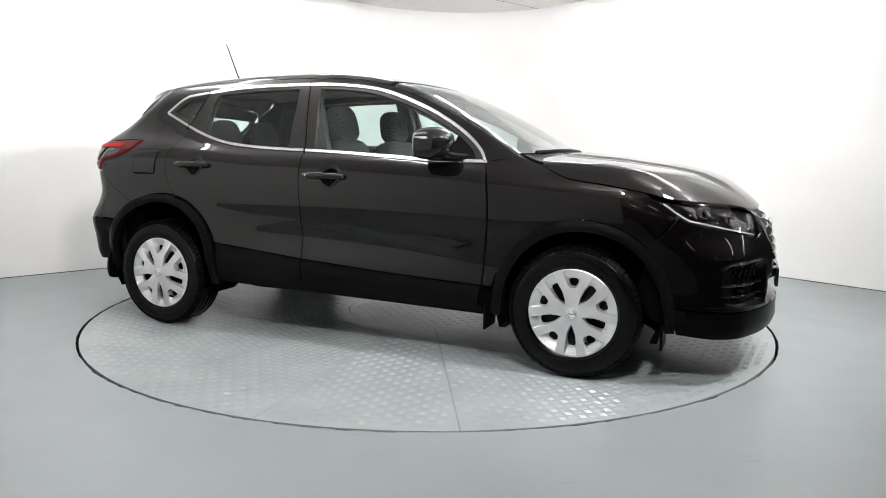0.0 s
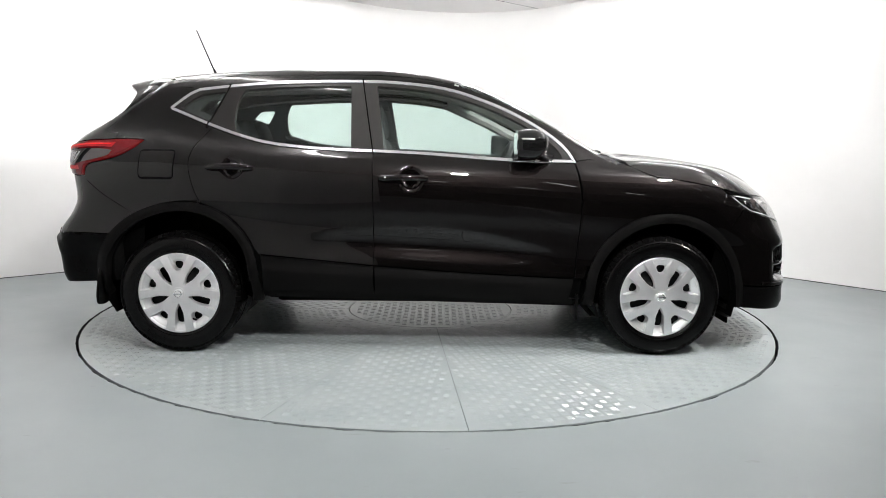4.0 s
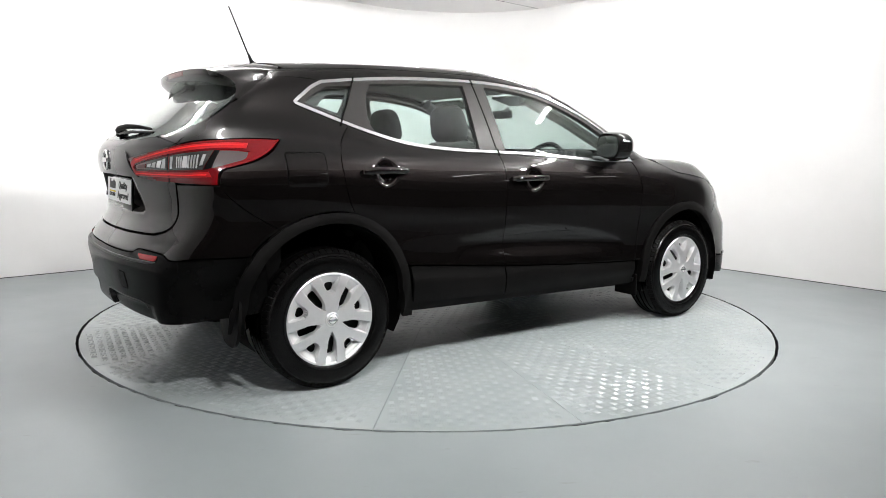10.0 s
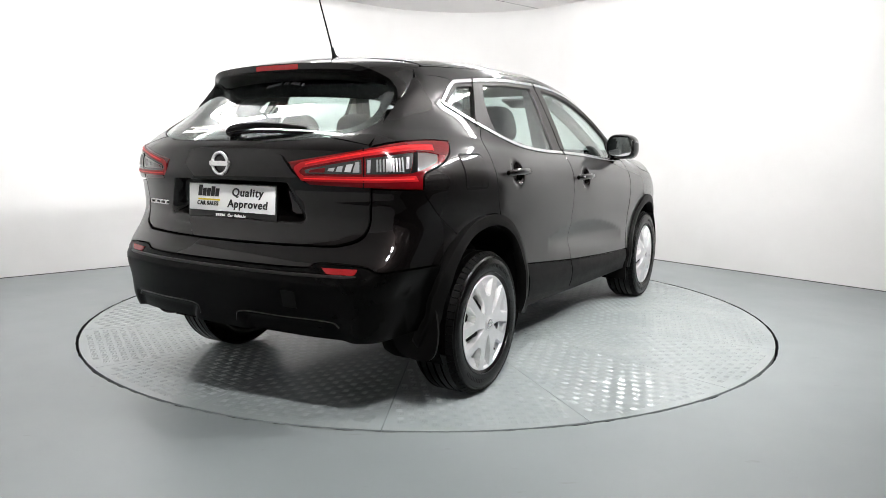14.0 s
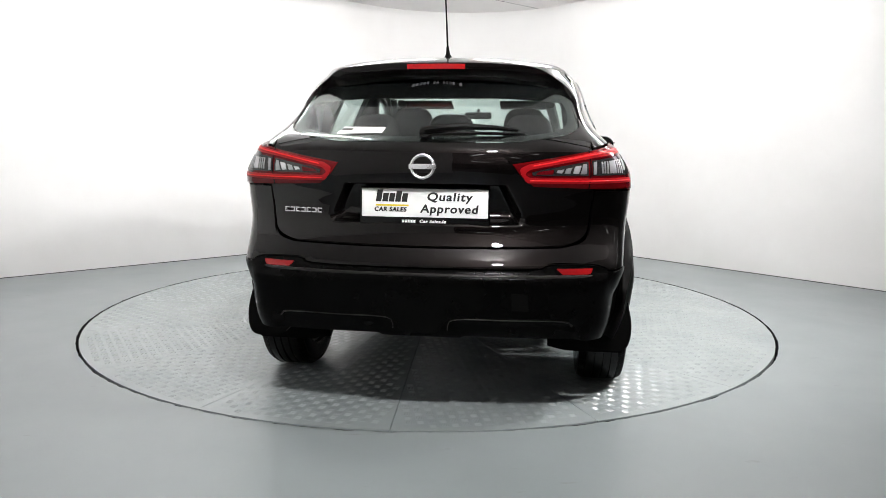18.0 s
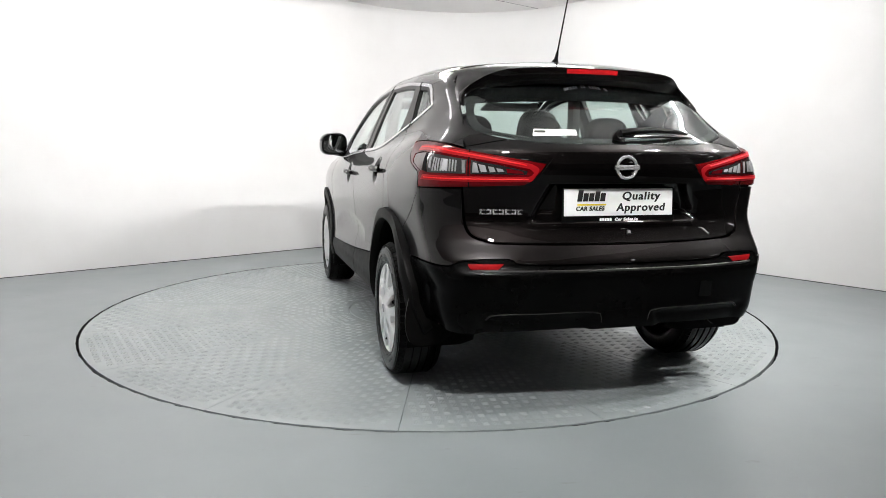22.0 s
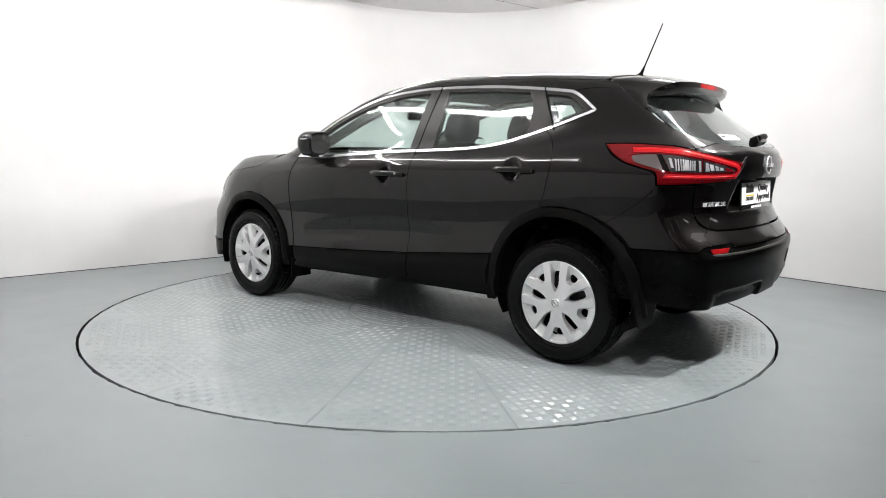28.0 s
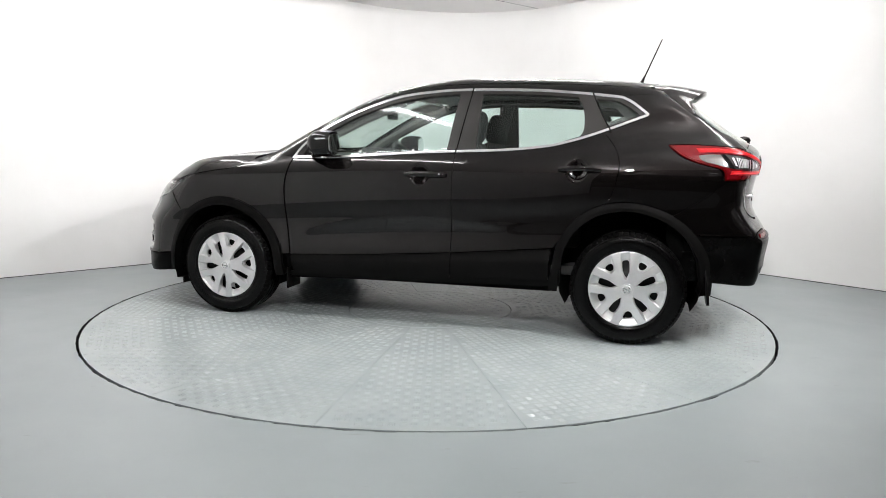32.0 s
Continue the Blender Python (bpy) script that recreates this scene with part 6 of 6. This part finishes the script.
def underbody(root):
    bm = bmesh.new()
    box(bm, (-0.86, -0.56, 0.225), (0.88, 0.56, 0.33), 0.03)
    box(bm, (-0.88, -0.74, 0.32), (0.88, 0.74, 0.36), 0.01)
    box(bm, (0.88, -0.50, 0.235), (1.95, 0.50, 0.34), 0.02)
    box(bm, (-1.55, -0.52, 0.30), (-0.86, 0.52, 0.44), 0.03)
    box(bm, (-2.00, -0.60, 0.36), (-1.53, 0.60, 0.47), 0.03)
    part("underbody", bm, M_SHELL, root, "black underbody panels")
    bm = bmesh.new()
    tube(bm, [(0.6, 0.12, 0.26), (-0.6, 0.12, 0.26), (-1.0, 0.25, 0.28), (-1.5, 0.25, 0.28)], 0.028, 10)
    tube(bm, [(-1.50, 0.40, 0.34), (-1.52, -0.10, 0.34)], 0.085, 14)
    part("exhaust", bm, M_STEEL, root, "dull steel exhaust")
    for x in (1.323, -1.323):
        bm = bmesh.new()
        tube(bm, [(x - 0.05, -0.62, 0.27), (x - 0.12, -0.3, 0.25), (x - 0.12, 0.3, 0.25), (x - 0.05, 0.62, 0.27)], 0.035, 8)
        part("suspension_beam", bm, M_STEEL, root, "dark axle beam")
        for s in (1, -1):
            bm = bmesh.new()
            pts = [(x + 0.05 + 0.05 * math.cos(k * 0.7), s * 0.60 + 0.05 * math.sin(k * 0.7), 0.30 + k * 0.006) for k in range(48)]
            tube(bm, pts, 0.007, 6)
            part("coil_spring", bm, M_STEEL, root)
    # small splash flaps ahead of the front wheels
    for s in (1, -1):
        bm = bmesh.new()
        box(bm, (1.735, s * 0.68 - 0.09, 0.165), (1.748, s * 0.68 + 0.09, 0.27), 0.003)
        part("splash_flap", bm, M_CLAD, root, "small black air deflector")


# ---------------------------------------------------------------- wheels
def cover_mesh():
    """Wheel cover of five forked spokes, flat face towards +z."""
    rim_r = 0.228
    n = 96
    outer = np.array([(rim_r * math.cos(k * math.tau / n), rim_r * math.sin(k * math.tau / n)) for k in range(n)])

    def opening(a, half):
        """A closed outline about the spoke direction a, from its half (along, across)."""
        q = [*half, *[(u, -v) for u, v in half[-2:0:-1]]]
        c, d = math.cos(radians(a)), math.sin(radians(a))
        q = [(u * c - v * d, u * d + v * c) for u, v in q]
        return run(q + [q[0]], 0.004)[:-1]

    holes = []
    for k in range(5):
        holes.append(opening(270 + 72 * k, [(0.062, 0), (0.077, 0.0075), (0.096, 0.0150), (0.112, 0.0186), (0.146, 0.0205), (0.160, 0.0185), (0.166, 0.0130), (0.168, 0)]))
        holes.append(opening(90 + 72 * k, [(0.134, 0), (0.137, 0.0100), (0.146, 0.0185), (0.160, 0.0235), (0.170, 0.0215), (0.175, 0.0130), (0.176, 0)]))

    def height(q):
        r = np.hypot(q[:, 0], q[:, 1])
        a = np.degrees(np.arctan2(q[:, 1], q[:, 0]))
        face = 0.022 - 0.014 * (r / rim_r) ** 2
        d = (a - 90) % 72
        d = np.radians(np.minimum(d, 72 - d))
        d2 = math.pi / 5 - d
        # a wide notch inside each fork and a slim one between the forks, so that neighbours run parallel
        up = r * np.cos(d)
        fork = soft(np.minimum(0.020 + 0.50 * (up - 0.140), 3.0 * (up - 0.129)) - r * np.sin(d) + 0.002, 0.005)
        along = r * np.cos(d2)
        slim = soft(np.minimum(0.37 * (along - 0.056), 0.0195 + 0.10 * (along - 0.112)) - r * np.sin(d2) + 0.002, 0.005)
        low = np.maximum(fork, slim) * (1 - soft(r - 0.208, 0.006))
        deep = 0.027 * (1 - 0.70 * soft(r - 0.172, 0.044))
        return face - deep * low - 0.006 * soft(r - 0.219, 0.008)

    pts, edges, b = [], [], 0
    for lp in [outer, *holes]:
        pts += lp.tolist()
        edges += [(b + i, b + (i + 1) % len(lp)) for i in range(len(lp))]
        b += len(lp)
    st = 0.004
    q = []
    for r in np.arange(st, rim_r, st):
        a = (np.arange(int(math.tau * r / st)) + (r / st) % 2 * 0.5) * math.tau / int(math.tau * r / st)
        q.append(np.stack([r * np.cos(a), r * np.sin(a)], 1))
    q = np.concatenate(q)
    keep = np.hypot(q[:, 0], q[:, 1]) < rim_r - 0.003
    for h in holes:
        keep &= ~inside(h, q)
    q = q[keep]
    bd = np.array(pts)
    q = q[np.sqrt(((q[:, None] - bd[None]) ** 2).sum(2)).min(1) > 0.0025]
    vs, _, fs, _, _, _ = delaunay_2d_cdt([Vector(p) for p in pts + q.tolist()], edges, [], 0, 1e-7)
    uv = np.array([(v.x, v.y) for v in vs])
    fs = np.array([f for f in fs if len(f) == 3])
    c = uv[fs].mean(1)
    ok = np.hypot(c[:, 0], c[:, 1]) < rim_r
    for h in holes:
        ok &= ~inside(h, c)
    fs = fs[ok]
    z = height(uv)
    bm = bmesh.new()
    vv = [bm.verts.new((x, y, h)) for (x, y), h in zip(uv, z)]
    for f in fs:
        try:
            bm.faces.new([vv[i] for i in f])
        except ValueError:
            pass
    border = [e for e in bm.edges if len(e.link_faces) == 1]
    g = bmesh.ops.extrude_edge_only(bm, edges=border)
    for v in g["geom"]:
        if isinstance(v, bmesh.types.BMVert):
            v.co.z -= 0.012
    return bm


def wheel_master(root):
    """One wheel about its own centre, outer face towards -y: a right-hand wheel."""
    m = Euler((radians(90), 0, 0)).to_matrix().to_4x4()
    bm = bmesh.new()
    prof = [(0.215, -0.085), (0.222, -0.100), (0.236, -0.106), (0.262, -0.111), (0.285, -0.111), (0.303, -0.106), (0.318, -0.097), (0.3275, -0.084), (0.3315, -0.068), (0.333, -0.045), (0.333, -0.041), (0.3265, -0.040), (0.3265, -0.034), (0.3335, -0.033), (0.334, -0.006), (0.327, -0.005),
            (0.327, 0.005), (0.334, 0.006), (0.3335, 0.033), (0.3265, 0.034), (0.3265, 0.040), (0.333, 0.041), (0.333, 0.045), (0.3315, 0.068), (0.3275, 0.084), (0.318, 0.097), (0.3035, 0.1055), (0.3025, 0.1075), (0.300, 0.1075), (0.299, 0.1065), (0.285, 0.111), (0.262, 0.111), (0.2415, 0.1075), (0.2405, 0.1095), (0.238, 0.1095), (0.2365, 0.106), (0.229, 0.103), (0.222, 0.098), (0.215, 0.085)]
    lathe(bm, prof, 84, m)
    hub = part("wheel", bm, M_TYRE, root, "black tyre with a silver plastic wheel cover")
    # shoulder blocks
    bm = bmesh.new()
    for k in range(64):
        a = k * math.tau / 64
        for side in (-1, 1):
            mm = m @ Euler((0, 0, a)).to_matrix().to_4x4()
            box(bm, (0.3235, -0.0138, side * 0.090 - 0.016), (0.3335, 0.0138, side * 0.090 + 0.012), 0.0, mm)
    for v in bm.verts:
        d = abs(v.co.y)
        if d > 0.085:
            r = math.hypot(v.co.x, v.co.z)
            k = (r - (d - 0.075) * 0.60) / r
            v.co.x *= k
            v.co.z *= k
    tagged(part("tyre_tread", bm, M_TREAD, hub, smooth=False), kind="stuff")
    # raised lettering on the sidewall, as plain blocks
    bm = bmesh.new()
    for a0, count in ((62, 11), (242, 11), (150, 6), (330, 6)):
        for k in range(count):
            mm = m @ Euler((0, 0, radians(a0 - (k - count / 2) * 3.6))).to_matrix().to_4x4()
            tall = 0.0085 if count > 6 else 0.005
            box(bm, (0.270 - tall, -0.0058, 0.1095), (0.270 + tall, 0.0022 if k % 3 else 0.0058, 0.1122), 0.0, mm)
            if k % 2:
                box(bm, (0.268, 0.0024, 0.1095), (0.272, 0.0066, 0.1122), 0.0, mm)
    tagged(part("sidewall_lettering", bm, M_TYRE, hub, smooth=False), kind="stuff")
    bm = cover_mesh()
    bmesh.ops.transform(bm, matrix=m @ Matrix.Translation((0, 0, 0.092)), verts=bm.verts)
    cover = part("wheel_cover", bm, M_COVER, hub, "silver five-spoke plastic wheel cover")
    bm = bmesh.new()
    lathe(bm, [(0.0, 0.119), (0.018, 0.1185), (0.026, 0.116), (0.0275, 0.114), (0.034, 0.1155), (0.0365, 0.114), (0.038, 0.108)], 32, m)
    part("centre_cap", bm, M_COVER, cover)
    bm = bmesh.new()
    tube(bm, [m @ Vector((0.018 * math.cos(k * math.tau / 24), 0.018 * math.sin(k * math.tau / 24), 0.1195)) for k in range(24)], 0.0022, 6, closed=True)
    box(bm, (-0.024, -0.004, 0.1175), (0.024, 0.004, 0.1215), 0.001, m)
    part("cap_badge", bm, M_CHROME, cover)
    bm = bmesh.new()
    lathe(bm, [(0.001, 0.055), (0.06, 0.058), (0.075, 0.045), (0.14, 0.035), (0.19, 0.045), (0.205, 0.06), (0.2155, 0.068), (0.2155, -0.085)], 40, m)
    for k in range(5):
        a = radians(54 + 72 * k)
        tube(bm, [m @ Vector((0.056 * math.cos(a), 0.056 * math.sin(a), 0.055)), m @ Vector((0.056 * math.cos(a), 0.056 * math.sin(a), 0.072))], 0.010, 6)
    part("steel_rim", bm, M_RIMBLACK, hub, "black steel rim behind the cover")
    bm = bmesh.new()
    a = radians(-62)
    tube(bm, [m @ Vector((0.172 * math.cos(a), 0.172 * math.sin(a), 0.08)), m @ Vector((0.160 * math.cos(a), 0.160 * math.sin(a), 0.105))], 0.006, 8)
    part("tyre_valve", bm, M_CLAD, hub)
    return hub


def wheels(root):
    first = wheel_master(root)
    first.matrix_basis = Matrix.Translation((1.323, -0.775, 0.333))
    copy_thing(first, Matrix.Translation((-1.323, -0.775, 0.333)))
    for x, turn in ((1.323, 12), (-1.323, 31)):
        copy_thing(first, Matrix.Translation((x, 0.775, 0.333)) @ Euler((0, 0, math.pi)).to_matrix().to_4x4() @ Euler((0, radians(turn), 0)).to_matrix().to_4x4())


def car():
    root = tagged(new("car"), "black compact crossover with silver wheel covers standing on the turntable", "car")
    for s in (1, -1):
        side_panels(root, s)
    upper_body(root)
    tail(root)
    nose(root)
    interior(root)
    underbody(root)
    wheels(root)
    return root


table = turntable()
car_root = car()


def motions():
    rows_t, rows_c = [], []
    for k in range(65):
        t = k * 0.5
        a = radians(car_turn(t))
        rows_t.append((t, pose(0, 0, 0, 0, 0, car_turn(t))))
        rows_c.append((t, pose(math.cos(a) * -0.0462 - math.sin(a) * -0.2879, math.sin(a) * -0.0462 + math.cos(a) * -0.2879, 0, 0, 0, car_turn(t))))
    walk(table, rows_t)
    walk(car_root, rows_c)


motions()
